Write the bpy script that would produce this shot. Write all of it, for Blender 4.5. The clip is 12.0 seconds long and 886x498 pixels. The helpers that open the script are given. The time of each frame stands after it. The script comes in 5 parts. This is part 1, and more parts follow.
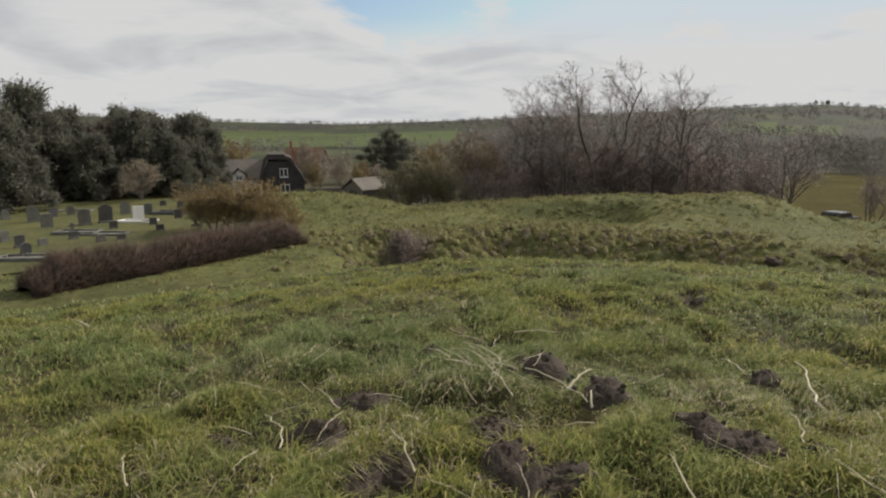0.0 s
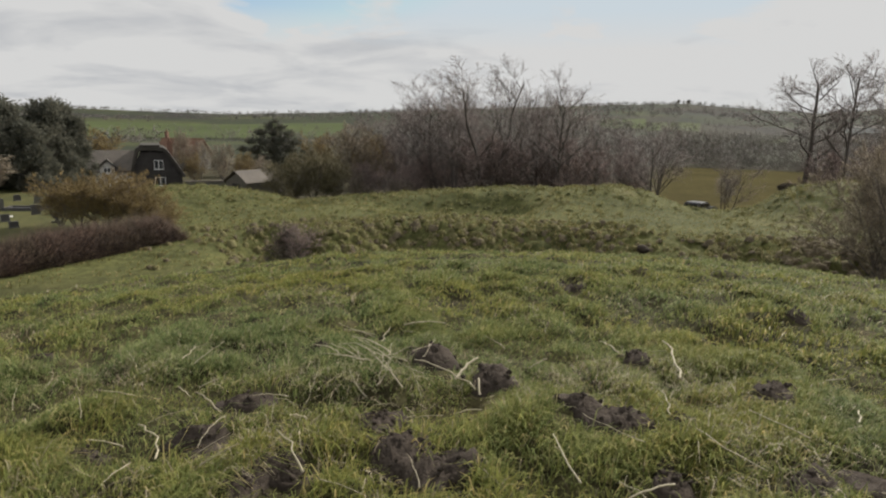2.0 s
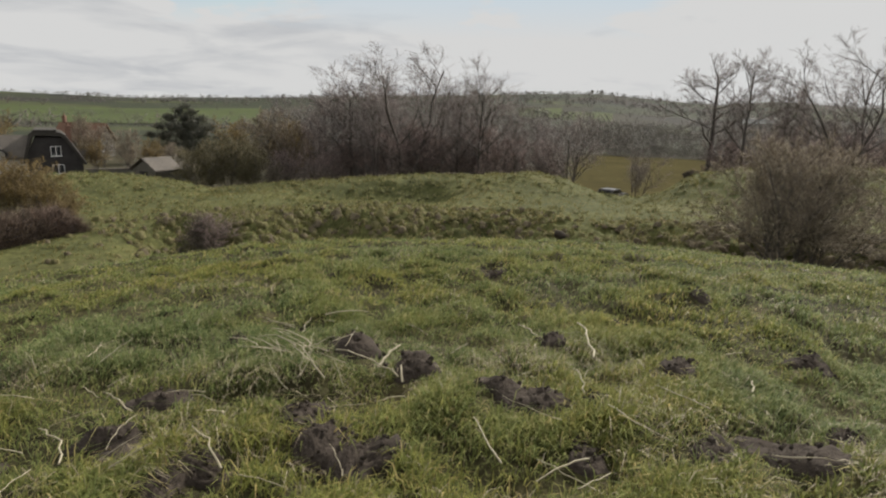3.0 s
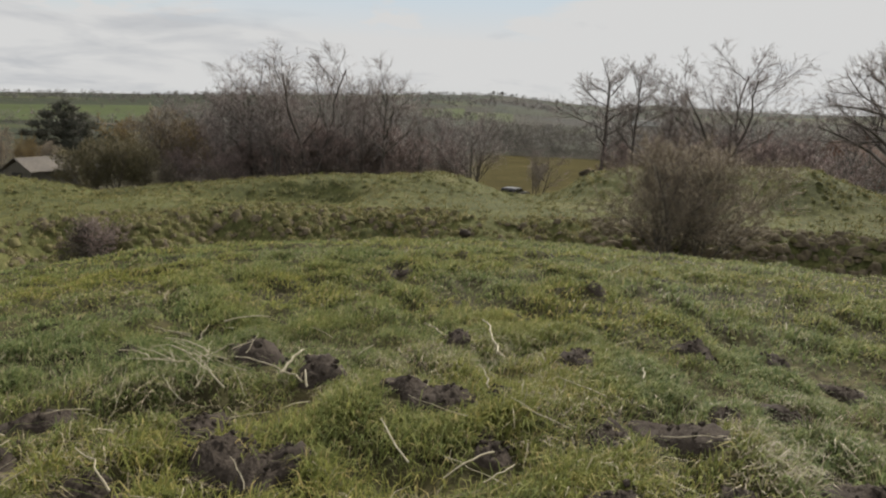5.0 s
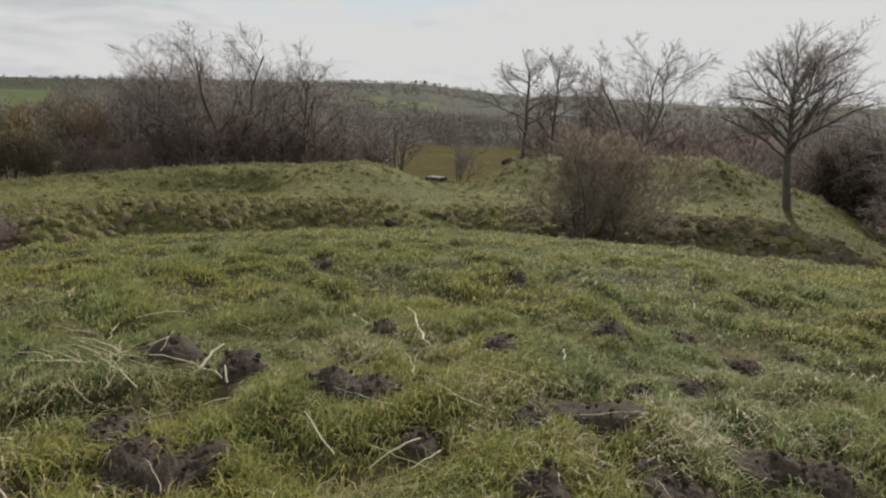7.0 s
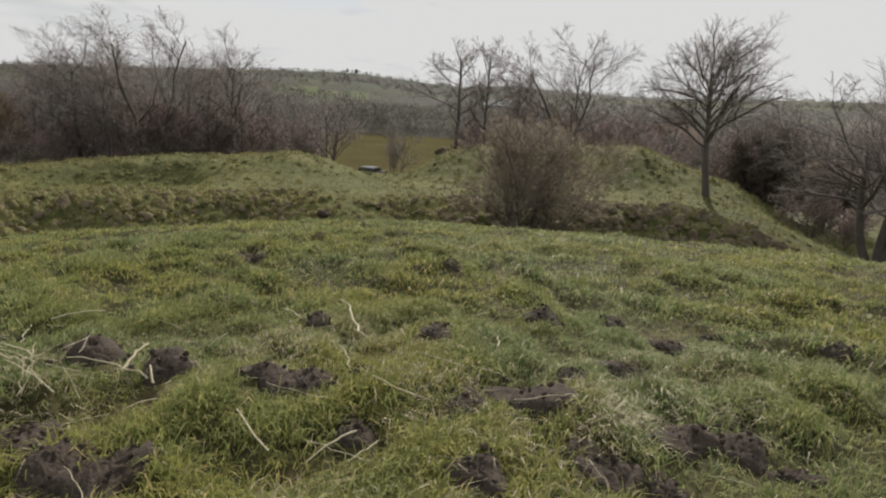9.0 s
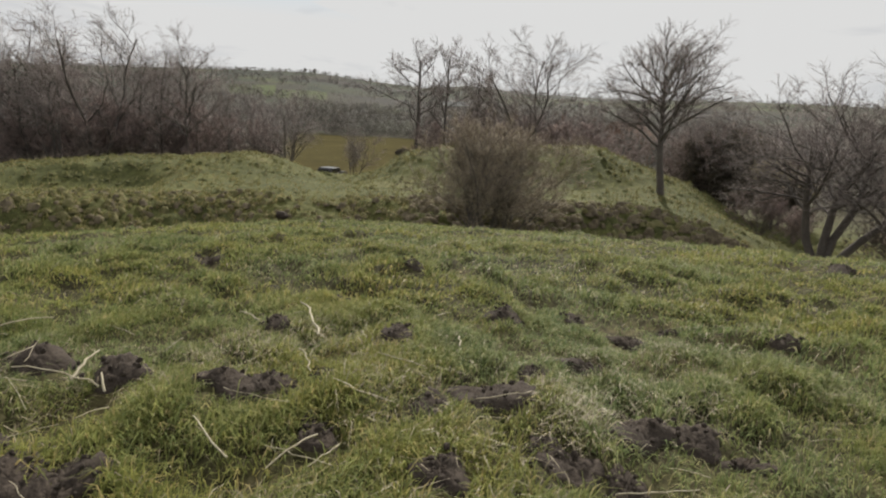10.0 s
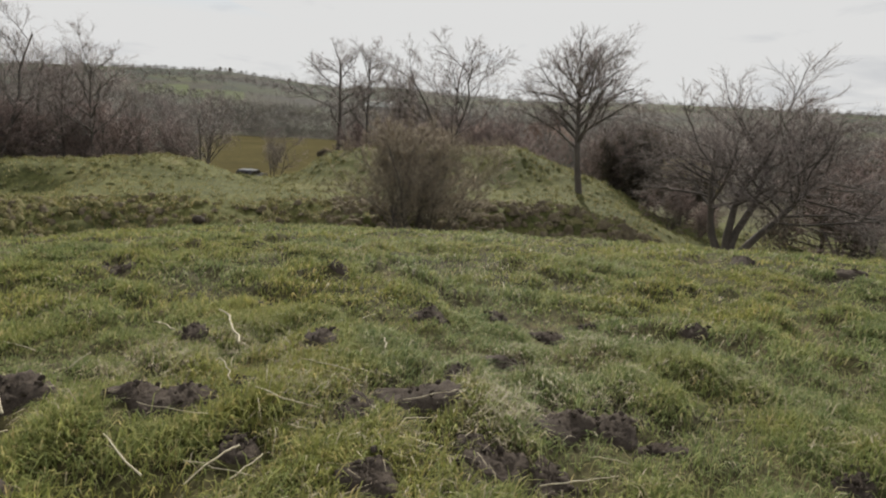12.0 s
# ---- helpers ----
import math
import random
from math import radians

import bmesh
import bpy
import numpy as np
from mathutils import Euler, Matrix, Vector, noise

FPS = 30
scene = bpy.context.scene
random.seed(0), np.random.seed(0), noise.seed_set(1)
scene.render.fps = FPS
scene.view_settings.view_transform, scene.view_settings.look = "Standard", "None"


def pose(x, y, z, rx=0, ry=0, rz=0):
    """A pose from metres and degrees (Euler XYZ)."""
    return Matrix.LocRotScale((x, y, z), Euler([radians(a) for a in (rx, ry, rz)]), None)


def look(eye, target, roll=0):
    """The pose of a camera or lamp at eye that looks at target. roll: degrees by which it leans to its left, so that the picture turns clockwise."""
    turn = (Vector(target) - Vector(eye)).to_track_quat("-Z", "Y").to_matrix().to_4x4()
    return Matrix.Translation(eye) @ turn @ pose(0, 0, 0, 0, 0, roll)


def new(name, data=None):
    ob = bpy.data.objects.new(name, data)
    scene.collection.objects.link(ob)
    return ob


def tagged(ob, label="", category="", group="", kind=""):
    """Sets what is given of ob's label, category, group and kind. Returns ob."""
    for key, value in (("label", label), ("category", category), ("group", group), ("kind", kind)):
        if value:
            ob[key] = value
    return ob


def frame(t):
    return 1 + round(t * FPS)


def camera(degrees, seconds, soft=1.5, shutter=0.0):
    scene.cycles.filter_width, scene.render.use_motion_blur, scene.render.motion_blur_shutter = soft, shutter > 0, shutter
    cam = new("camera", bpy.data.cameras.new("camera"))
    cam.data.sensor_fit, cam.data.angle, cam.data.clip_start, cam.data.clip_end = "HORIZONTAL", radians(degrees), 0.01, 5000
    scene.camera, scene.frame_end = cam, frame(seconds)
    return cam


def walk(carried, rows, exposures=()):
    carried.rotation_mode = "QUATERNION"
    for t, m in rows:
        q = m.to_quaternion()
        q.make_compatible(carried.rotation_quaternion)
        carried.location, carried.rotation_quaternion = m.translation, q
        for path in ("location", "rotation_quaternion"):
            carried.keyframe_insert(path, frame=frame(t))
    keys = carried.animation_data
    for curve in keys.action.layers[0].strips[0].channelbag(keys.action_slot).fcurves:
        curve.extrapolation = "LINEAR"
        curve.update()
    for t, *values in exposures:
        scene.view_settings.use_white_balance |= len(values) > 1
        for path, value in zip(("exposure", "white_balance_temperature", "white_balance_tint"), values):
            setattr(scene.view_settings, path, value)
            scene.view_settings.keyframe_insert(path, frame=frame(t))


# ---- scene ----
cam = camera(71.4, 12.0, soft=2.2)
PATH = [
    (0.0, pose(0.000, 0.000, 10.000, 79.00, -0.00, 0.00)),
    (0.5, pose(0.003, 0.006, 10.000, 78.87, -0.19, -1.84)),
    (1.0, pose(0.015, 0.021, 9.993, 78.67, -0.33, -3.72)),
    (1.5, pose(0.020, 0.017, 9.993, 78.50, -0.62, -6.62)),
    (2.0, pose(0.024, 0.014, 9.996, 78.41, -0.86, -10.13)),
    (2.5, pose(0.024, 0.001, 9.998, 77.57, -1.25, -14.09)),
    (3.0, pose(0.033, 0.003, 9.998, 77.43, -1.53, -17.34)),
    (5.0, pose(0.055, -0.000, 9.999, 77.69, -2.10, -26.04)),
    (5.5, pose(0.057, -0.006, 9.998, 77.79, -2.22, -28.18)),
    (6.0, pose(0.059, -0.005, 9.999, 77.93, -2.49, -30.65)),
    (6.5, pose(0.064, -0.003, 9.996, 77.41, -2.53, -32.51)),
    (7.0, pose(0.068, -0.003, 9.993, 76.98, -2.59, -33.01)),
    (9.0, pose(0.077, -0.008, 9.994, 76.36, -2.92, -39.11)),
    (9.5, pose(0.081, -0.007, 9.992, 76.48, -3.03, -40.97)),
    (10.0, pose(0.083, -0.009, 9.993, 76.57, -3.12, -42.76)),
    (10.5, pose(0.087, -0.011, 9.993, 76.67, -3.20, -44.41)),
    (11.0, pose(0.089, -0.015, 9.994, 76.83, -3.22, -46.27)),
    (11.5, pose(0.089, -0.020, 9.996, 76.96, -3.31, -47.75)),
    (12.0, pose(0.090, -0.022, 9.997, 77.04, -3.35, -49.80)),
]
walk(cam, PATH, exposures=[(0.0, 0.06), (6.0, 0.08), (12.0, 0.2)])

# ---- light: bright broken cloud, sun ahead and to the side ----
SUN_AZ, SUN_EL = 52.0, 34.0
world = bpy.data.worlds.new("sky")
scene.world = world
world.use_nodes = True
wt = world.node_tree
wt.nodes.clear()


def wnode(kind, **kw):
    n = wt.nodes.new(kind)
    for k, v in kw.items():
        n.inputs[k].default_value = v
    return n


w_out = wnode("ShaderNodeOutputWorld")
w_sky = wnode("ShaderNodeTexSky")
w_sky.sky_type, w_sky.sun_disc = "NISHITA", False
w_sky.sun_elevation, w_sky.sun_rotation = radians(SUN_EL), radians(SUN_AZ)
w_bg = wnode("ShaderNodeBackground", Strength=1.0)
w_dim = wnode("ShaderNodeMix")
w_dim.data_type, w_dim.blend_type = "RGBA", "MULTIPLY"
w_dim.inputs[0].default_value, w_dim.inputs[7].default_value = 1.0, (0.11, 0.11, 0.11, 1)
w_veil = wnode("ShaderNodeMix")
w_veil.data_type, w_veil.blend_type = "RGBA", "DARKEN"
w_veil.inputs[0].default_value, w_veil.inputs[7].default_value = 1.0, (0.56, 0.63, 0.68, 1)
w_cl = wnode("ShaderNodeBackground", Strength=1.0)
w_co = wnode("ShaderNodeTexCoord")
w_sep = wnode("ShaderNodeSeparateXYZ")
wt.links.new(w_co.outputs["Generated"], w_sep.inputs[0])
# flat cloud layer: direction divided by its height
w_h = wnode("ShaderNodeMath")
w_h.operation = "MAXIMUM"
wt.links.new(w_sep.outputs["Z"], w_h.inputs[0])
w_h.inputs[1].default_value = 0.0
w_h2 = wnode("ShaderNodeMath")
w_h2.operation = "ADD"
wt.links.new(w_h.outputs[0], w_h2.inputs[0])
w_h2.inputs[1].default_value = 0.13
w_dx, w_dy = wnode("ShaderNodeMath"), wnode("ShaderNodeMath")
for n, axis in ((w_dx, "X"), (w_dy, "Y")):
    n.operation = "DIVIDE"
    wt.links.new(w_sep.outputs[axis], n.inputs[0])
    wt.links.new(w_h2.outputs[0], n.inputs[1])
w_cmb = wnode("ShaderNodeCombineXYZ")
w_cmb.inputs[2].default_value = 3.7
wt.links.new(w_dx.outputs[0], w_cmb.inputs[0])
wt.links.new(w_dy.outputs[0], w_cmb.inputs[1])
w_n1 = wnode("ShaderNodeTexNoise", Scale=0.85, Detail=8.0, Roughness=0.55, Distortion=0.3)
w_n2 = wnode("ShaderNodeTexNoise", Scale=1.0, Detail=6.0, Roughness=0.55, Distortion=0.4)
w_map = wnode("ShaderNodeMapping", Rotation=(0, 0, radians(30)))
wt.links.new(w_cmb.outputs[0], w_map.inputs[0])
wt.links.new(w_map.outputs[0], w_n1.inputs["Vector"])
wt.links.new(w_map.outputs[0], w_n2.inputs["Vector"])
w_r1 = wnode("ShaderNodeValToRGB")
w_r1.color_ramp.elements[0].position, w_r1.color_ramp.elements[1].position = 0.37, 0.45
w_r2 = wnode("ShaderNodeValToRGB")
w_r2.color_ramp.elements[0].position, w_r2.color_ramp.elements[1].position = 0.33, 0.50
w_r2.color_ramp.elements[0].color = (0.50, 0.51, 0.525, 1)
w_r2.color_ramp.elements[1].color = (0.635, 0.635, 0.63, 1)


def cloud_cover(fac, az, el, wide, amount):
    """Thickens or thins the clouds round one bearing and elevation."""
    a, e = radians(az), radians(el)
    near = wnode("ShaderNodeVectorMath")
    near.operation = "DOT_PRODUCT"
    near.inputs[1].default_value = (math.sin(a) * math.cos(e), math.cos(a) * math.cos(e), math.sin(e))
    wt.links.new(w_co.outputs["Generated"], near.inputs[0])
    fall = wnode("ShaderNodeMapRange")
    fall.inputs[1].default_value, fall.inputs[2].default_value, fall.inputs[3].default_value, fall.inputs[4].default_value = math.cos(radians(wide)), 1.0, 0.0, amount
    wt.links.new(near.outputs["Value"], fall.inputs[0])
    total = wnode("ShaderNodeMath")
    wt.links.new(fac, total.inputs[0])
    wt.links.new(fall.outputs[0], total.inputs[1])
    return total.outputs[0]


# a ragged blue break ahead, closed cloud to the side of it, grey undersides low down
w_cover = cloud_cover(w_n1.outputs["Fac"], -28, 15, 24, 0.22)
w_cover = cloud_cover(w_cover, 22, 15, 17, -0.20)
w_cover = cloud_cover(w_cover, -4, 9.5, 8, -0.10)
w_cover = cloud_cover(w_cover, 62, 16, 26, 0.2)
w_under = cloud_cover(w_n2.outputs["Fac"], -20, 5, 20, -0.03)
w_under = cloud_cover(w_under, 50, 10, 40, 0.12)
wt.links.new(w_cover, w_r1.inputs[0])
wt.links.new(w_under, w_r2.inputs[0])
wt.links.new(w_r2.outputs[0], w_cl.inputs["Color"])
wt.links.new(w_sky.outputs[0], w_dim.inputs[6])
wt.links.new(w_dim.outputs[2], w_veil.inputs[6])
wt.links.new(w_veil.outputs[2], w_bg.inputs["Color"])
w_mix = wnode("ShaderNodeMixShader")
# near the horizon the clouds close up
w_low = wnode("ShaderNodeMapRange")
w_low.inputs[1].default_value, w_low.inputs[2].default_value, w_low.inputs[3].default_value, w_low.inputs[4].default_value = 0.11, 0.165, 1.0, 0.0
wt.links.new(w_sep.outputs["Z"], w_low.inputs[0])
w_max = wnode("ShaderNodeMath")
w_max.operation = "MAXIMUM"
wt.links.new(w_r1.outputs[0], w_max.inputs[0])
wt.links.new(w_low.outputs[0], w_max.inputs[1])
wt.links.new(w_max.outputs[0], w_mix.inputs[0])
wt.links.new(w_bg.outputs[0], w_mix.inputs[1])
wt.links.new(w_cl.outputs[0], w_mix.inputs[2])
wt.links.new(w_mix.outputs[0], w_out.inputs["Surface"])

sun = new("sun", bpy.data.lights.new("sun", "SUN"))
sun.data.energy, sun.data.angle, sun.data.color = 5.0, radians(1.5), (1.0, 0.94, 0.85)
_a, _e = radians(SUN_AZ), radians(SUN_EL)
sun.matrix_world = look((60 * math.sin(_a) * math.cos(_e), 60 * math.cos(_a) * math.cos(_e), 10 + 60 * math.sin(_e)), (0, 0, 10))


# ---- materials ----
def material(name, build, rough=0.85, spec=0.3, bump=0.0, bump_scale=40.0, translucent=0.0):
    """build(nt) returns the colour socket."""
    m = bpy.data.materials.new(name)
    m.use_nodes = True
    nt = m.node_tree
    b = nt.nodes["Principled BSDF"]
    b.inputs["Roughness"].default_value = rough
    b.inputs["Specular IOR Level"].default_value = spec
    col = build(nt)
    nt.links.new(col, b.inputs["Base Color"])
    if bump:
        n = nt.nodes.new("ShaderNodeTexNoise")
        n.inputs["Scale"].default_value, n.inputs["Detail"].default_value = bump_scale, 4
        c = nt.nodes.new("ShaderNodeTexCoord")
        nt.links.new(c.outputs["Object"], n.inputs["Vector"])
        bp = nt.nodes.new("ShaderNodeBump")
        bp.inputs["Strength"].default_value = bump
        bp.inputs["Distance"].default_value = 0.5 / bump_scale
        nt.links.new(n.outputs["Fac"], bp.inputs["Height"])
        nt.links.new(bp.outputs[0], b.inputs["Normal"])
    if translucent:
        tr = nt.nodes.new("ShaderNodeBsdfTranslucent")
        nt.links.new(col, tr.inputs["Color"])
        mx = nt.nodes.new("ShaderNodeMixShader")
        mx.inputs[0].default_value = translucent
        nt.links.new(b.outputs[0], mx.inputs[1])
        nt.links.new(tr.outputs[0], mx.inputs[2])
        nt.links.new(mx.outputs[0], nt.nodes["Material Output"].inputs["Surface"])
    return m


def ramp(nt, fac, stops):
    r = nt.nodes.new("ShaderNodeValToRGB")
    e = r.color_ramp.elements
    while len(e) < len(stops):
        e.new(0.5)
    for el, (p, c) in zip(e, stops):
        el.position, el.color = p, (*c, 1)
    nt.links.new(fac, r.inputs[0])
    return r.outputs[0]


def noise_fac(nt, scale, detail=5, rough=0.6, coords="Object"):
    n = nt.nodes.new("ShaderNodeTexNoise")
    n.inputs["Scale"].default_value, n.inputs["Detail"].default_value, n.inputs["Roughness"].default_value = scale, detail, rough
    c = nt.nodes.new("ShaderNodeTexCoord")
    nt.links.new(c.outputs[coords], n.inputs["Vector"])
    return n.outputs["Fac"]


def island(nt):
    return nt.nodes.new("ShaderNodeNewGeometry").outputs["Random Per Island"]


def mix(nt, fac, a, b, mode="MIX"):
    n = nt.nodes.new("ShaderNodeMix")
    n.data_type, n.blend_type = "RGBA", mode
    for sock, v in ((n.inputs[0], fac), (n.inputs[6], a), (n.inputs[7], b)):
        if isinstance(v, (int, float)):
            sock.default_value = v
        elif isinstance(v, tuple):
            sock.default_value = (*v, 1)
        else:
            nt.links.new(v, sock)
    return n.outputs[2]


def two_scale(c1, c2, c3, big, small):
    """A colour with large stains and fine grain."""
    def build(nt):
        a = ramp(nt, noise_fac(nt, big), [(0.35, c1), (0.65, c2)])
        g = ramp(nt, noise_fac(nt, small), [(0.4, (0, 0, 0)), (0.75, (1, 1, 1))])
        return mix(nt, g, a, c3)
    return build


def by_island(stops, big=0.0, tint=(1, 1, 1), amount=0.5):
    """A colour that varies from blade to blade or twig to twig, and in patches."""
    def build(nt):
        c = ramp(nt, island(nt), stops)
        if big:
            f = ramp(nt, noise_fac(nt, big, 3), [(0.4, (0, 0, 0)), (0.62, (1, 1, 1))])
            c2 = mix(nt, 1.0, c, tint, "MULTIPLY")
            c = mix(nt, f, c, c2)
        return c
    return build


def ground_build(nt):
    near = ramp(nt, noise_fac(nt, 0.9, 6), [(0.32, (0.040, 0.037, 0.023)), (0.5, (0.064, 0.062, 0.032)), (0.68, (0.098, 0.084, 0.048))])
    fine = ramp(nt, noise_fac(nt, 9.0, 6), [(0.36, (0.45, 0.42, 0.38)), (0.62, (1.25, 1.2, 1.05))])
    near = mix(nt, 1.0, near, fine, "MULTIPLY")
    turf = ramp(nt, noise_fac(nt, 0.35, 6), [(0.35, (0.074, 0.083, 0.036)), (0.6, (0.110, 0.117, 0.047)), (0.75, (0.142, 0.132, 0.064))])
    turf = mix(nt, 1.0, turf, ramp(nt, noise_fac(nt, 4.0, 6), [(0.36, (0.6, 0.58, 0.52)), (0.62, (1.2, 1.15, 1.05))]), "MULTIPLY")
    # fields: cells of pasture, plough and stubble
    v = nt.nodes.new("ShaderNodeTexVoronoi")
    v.inputs["Scale"].default_value = 0.0048
    c = nt.nodes.new("ShaderNodeTexCoord")
    nt.links.new(c.outputs["Object"], v.inputs["Vector"])
    sep = nt.nodes.new("ShaderNodeSeparateColor")
    nt.links.new(v.outputs["Color"], sep.inputs[0])
    far = ramp(nt, sep.outputs[0], [(0.0, (0.040, 0.047, 0.027)), (0.4, (0.031, 0.036, 0.026)), (0.62, (0.046, 0.044, 0.031)), (0.78, (0.064, 0.074, 0.032)), (0.95, (0.036, 0.034, 0.029))])
    far.node.color_ramp.interpolation = "CONSTANT"
    soft = ramp(nt, noise_fac(nt, 0.03, 5), [(0.35, (0.75, 0.75, 0.8)), (0.65, (1.15, 1.1, 1.0))])
    far = mix(nt, 1.0, far, soft, "MULTIPLY")
    # valley floor between: rough winter pasture
    g = nt.nodes.new("ShaderNodeNewGeometry")
    ln = nt.nodes.new("ShaderNodeVectorMath")
    ln.operation = "LENGTH"
    nt.links.new(g.outputs["Position"], ln.inputs[0])
    mr = nt.nodes.new("ShaderNodeMapRange")
    mr.inputs[1].default_value, mr.inputs[2].default_value = 48.0, 62.0
    nt.links.new(ln.outputs["Value"], mr.inputs[0])
    mr0 = nt.nodes.new("ShaderNodeMapRange")
    mr0.inputs[1].default_value, mr0.inputs[2].default_value = 19.0, 24.0
    nt.links.new(ln.outputs["Value"], mr0.inputs[0])
    near = mix(nt, mr0.outputs[0], near, turf)
    mid = ramp(nt, noise_fac(nt, 0.05, 6), [(0.35, (0.040, 0.034, 0.022)), (0.6, (0.060, 0.054, 0.028))])
    col = mix(nt, mr.outputs[0], near, mid)
    mr2 = nt.nodes.new("ShaderNodeMapRange")
    mr2.inputs[1].default_value, mr2.inputs[2].default_value = 170.0, 230.0
    nt.links.new(ln.outputs["Value"], mr2.inputs[0])
    return mix(nt, mr2.outputs[0], col, far)


M_GROUND = material("turf", ground_build, rough=0.95, spec=0.1, bump=0.6, bump_scale=14.0)
M_GRASS = material("grass_blades", by_island([(0.0, (0.106, 0.142, 0.057)), (0.45, (0.179, 0.223, 0.084)), (0.82, (0.255, 0.282, 0.110)), (1.0, (0.387, 0.351, 0.203))], 0.55, (1.240, 1.077, 0.793)), rough=0.7, spec=0.12, translucent=0.42)
M_TUSSOCK = material("rough_grass", by_island([(0.0, (0.123, 0.132, 0.050)), (0.5, (0.196, 0.197, 0.074)), (0.85, (0.263, 0.241, 0.110)), (1.0, (0.381, 0.325, 0.190))], 0.12, (1.064, 0.986, 0.952)), rough=0.75, spec=0.1, translucent=0.38)
M_LUMP = material("turf_lump", two_scale((0.094, 0.092, 0.040), (0.144, 0.135, 0.057), (0.194, 0.169, 0.092), 0.9, 7.0), rough=0.95, spec=0.1, bump=0.8, bump_scale=22.0)
M_TUFT = material("turf_tuft", two_scale((0.066, 0.074, 0.031), (0.104, 0.108, 0.044), (0.142, 0.132, 0.066), 0.9, 7.0), rough=0.95, spec=0.1, bump=0.8, bump_scale=22.0)
M_EARTHY = material("earthy_clods", two_scale((0.081, 0.065, 0.049), (0.132, 0.108, 0.073), (0.182, 0.155, 0.092), 0.7, 6.0), rough=0.95, spec=0.1, bump=0.9, bump_scale=20.0)
M_FIELD = material("field_grass", two_scale((0.060, 0.080, 0.026), (0.084, 0.104, 0.034), (0.052, 0.064, 0.026), 0.006, 0.05), rough=0.95, spec=0.1)
M_STUBBLE = material("pale_stubble", two_scale((0.19, 0.175, 0.12), (0.24, 0.22, 0.16), (0.15, 0.14, 0.09), 0.01, 0.08), rough=0.95, spec=0.1)
M_STRAW = material("dead_stalks", by_island([(0.0, (0.16, 0.13, 0.075)), (0.6, (0.27, 0.225, 0.14)), (1.0, (0.46, 0.40, 0.28))]), rough=0.65)
M_STALK = material("bleached_stalk", by_island([(0.0, (0.34, 0.29, 0.19)), (0.6, (0.46, 0.41, 0.29)), (1.0, (0.58, 0.53, 0.41))], 30.0, (0.8, 0.78, 0.75)), rough=0.6)
M_BARK = material("bark", two_scale((0.105, 0.091, 0.082), (0.158, 0.138, 0.122), (0.082, 0.072, 0.066), 0.8, 9.0), rough=0.9, bump=0.7, bump_scale=12.0)
M_TWIG = material("twigs", by_island([(0.0, (0.174, 0.149, 0.139)), (0.6, (0.270, 0.230, 0.211)), (1.0, (0.372, 0.318, 0.288))]), rough=0.85)
M_RED_TWIG = material("reddish_twigs", by_island([(0.0, (0.169, 0.130, 0.119)), (0.6, (0.256, 0.198, 0.177)), (1.0, (0.350, 0.269, 0.237))]), rough=0.85)
M_OLIVE_TWIG = material("olive_twigs", by_island([(0.0, (0.105, 0.094, 0.052)), (0.6, (0.16, 0.140, 0.078)), (1.0, (0.22, 0.185, 0.10))]), rough=0.85)
M_TAN_TWIG = material("tan_twigs", by_island([(0.0, (0.187, 0.156, 0.121)), (0.6, (0.286, 0.237, 0.176)), (1.0, (0.396, 0.330, 0.231))]), rough=0.85)
M_GOLD_TWIG = material("golden_twigs", by_island([(0.0, (0.12, 0.082, 0.035)), (0.6, (0.20, 0.145, 0.055)), (1.0, (0.29, 0.21, 0.085))]), rough=0.8)
M_HEDGE = material("hedge_twigs", by_island([(0.0, (0.040, 0.027, 0.022)), (0.6, (0.085, 0.056, 0.044)), (1.0, (0.19, 0.125, 0.090))], 0.5, (0.8, 0.9, 0.8)), rough=0.85)
# near-black: the shade deep inside the hedge is put into this colour
M_HEDGE_SHADE = material("hedge_inner_shade", two_scale((0.018, 0.014, 0.012), (0.028, 0.021, 0.017), (0.012, 0.010, 0.009), 1.5, 14.0), rough=0.95, bump=1.0, bump_scale=9.0)
M_FIR = material("evergreen_leaves", by_island([(0.0, (0.090, 0.095, 0.076)), (0.6, (0.133, 0.133, 0.105)), (1.0, (0.190, 0.179, 0.137))]), rough=0.9, spec=0.08, translucent=0.4)
M_IVY = material("dark_leaves", by_island([(0.0, (0.073, 0.065, 0.054)), (0.6, (0.112, 0.098, 0.079)), (1.0, (0.172, 0.140, 0.110))]), rough=0.9, spec=0.08, translucent=0.4)
M_OLIVE = material("olive_leaves", by_island([(0.0, (0.05, 0.055, 0.022)), (0.6, (0.085, 0.085, 0.036)), (1.0, (0.13, 0.115, 0.06))]), rough=0.7, translucent=0.25)
M_BLOSSOM = material("pale_blossom", by_island([(0.0, (0.30, 0.26, 0.15)), (0.6, (0.50, 0.44, 0.30)), (1.0, (0.62, 0.56, 0.42))]), rough=0.8, translucent=0.3)
M_FARWOOD = material("far_wood", by_island([(0.0, (0.095, 0.085, 0.078)), (0.55, (0.142, 0.124, 0.113)), (0.8, (0.124, 0.128, 0.095)), (1.0, (0.189, 0.155, 0.128))], 0.01, (1.080, 1.147, 1.215)), rough=0.9)
M_SOIL = material("dark_soil", two_scale((0.034, 0.027, 0.022), (0.054, 0.043, 0.035), (0.082, 0.066, 0.052), 6.0, 60.0), rough=0.95, spec=0.15, bump=1.0, bump_scale=55.0)
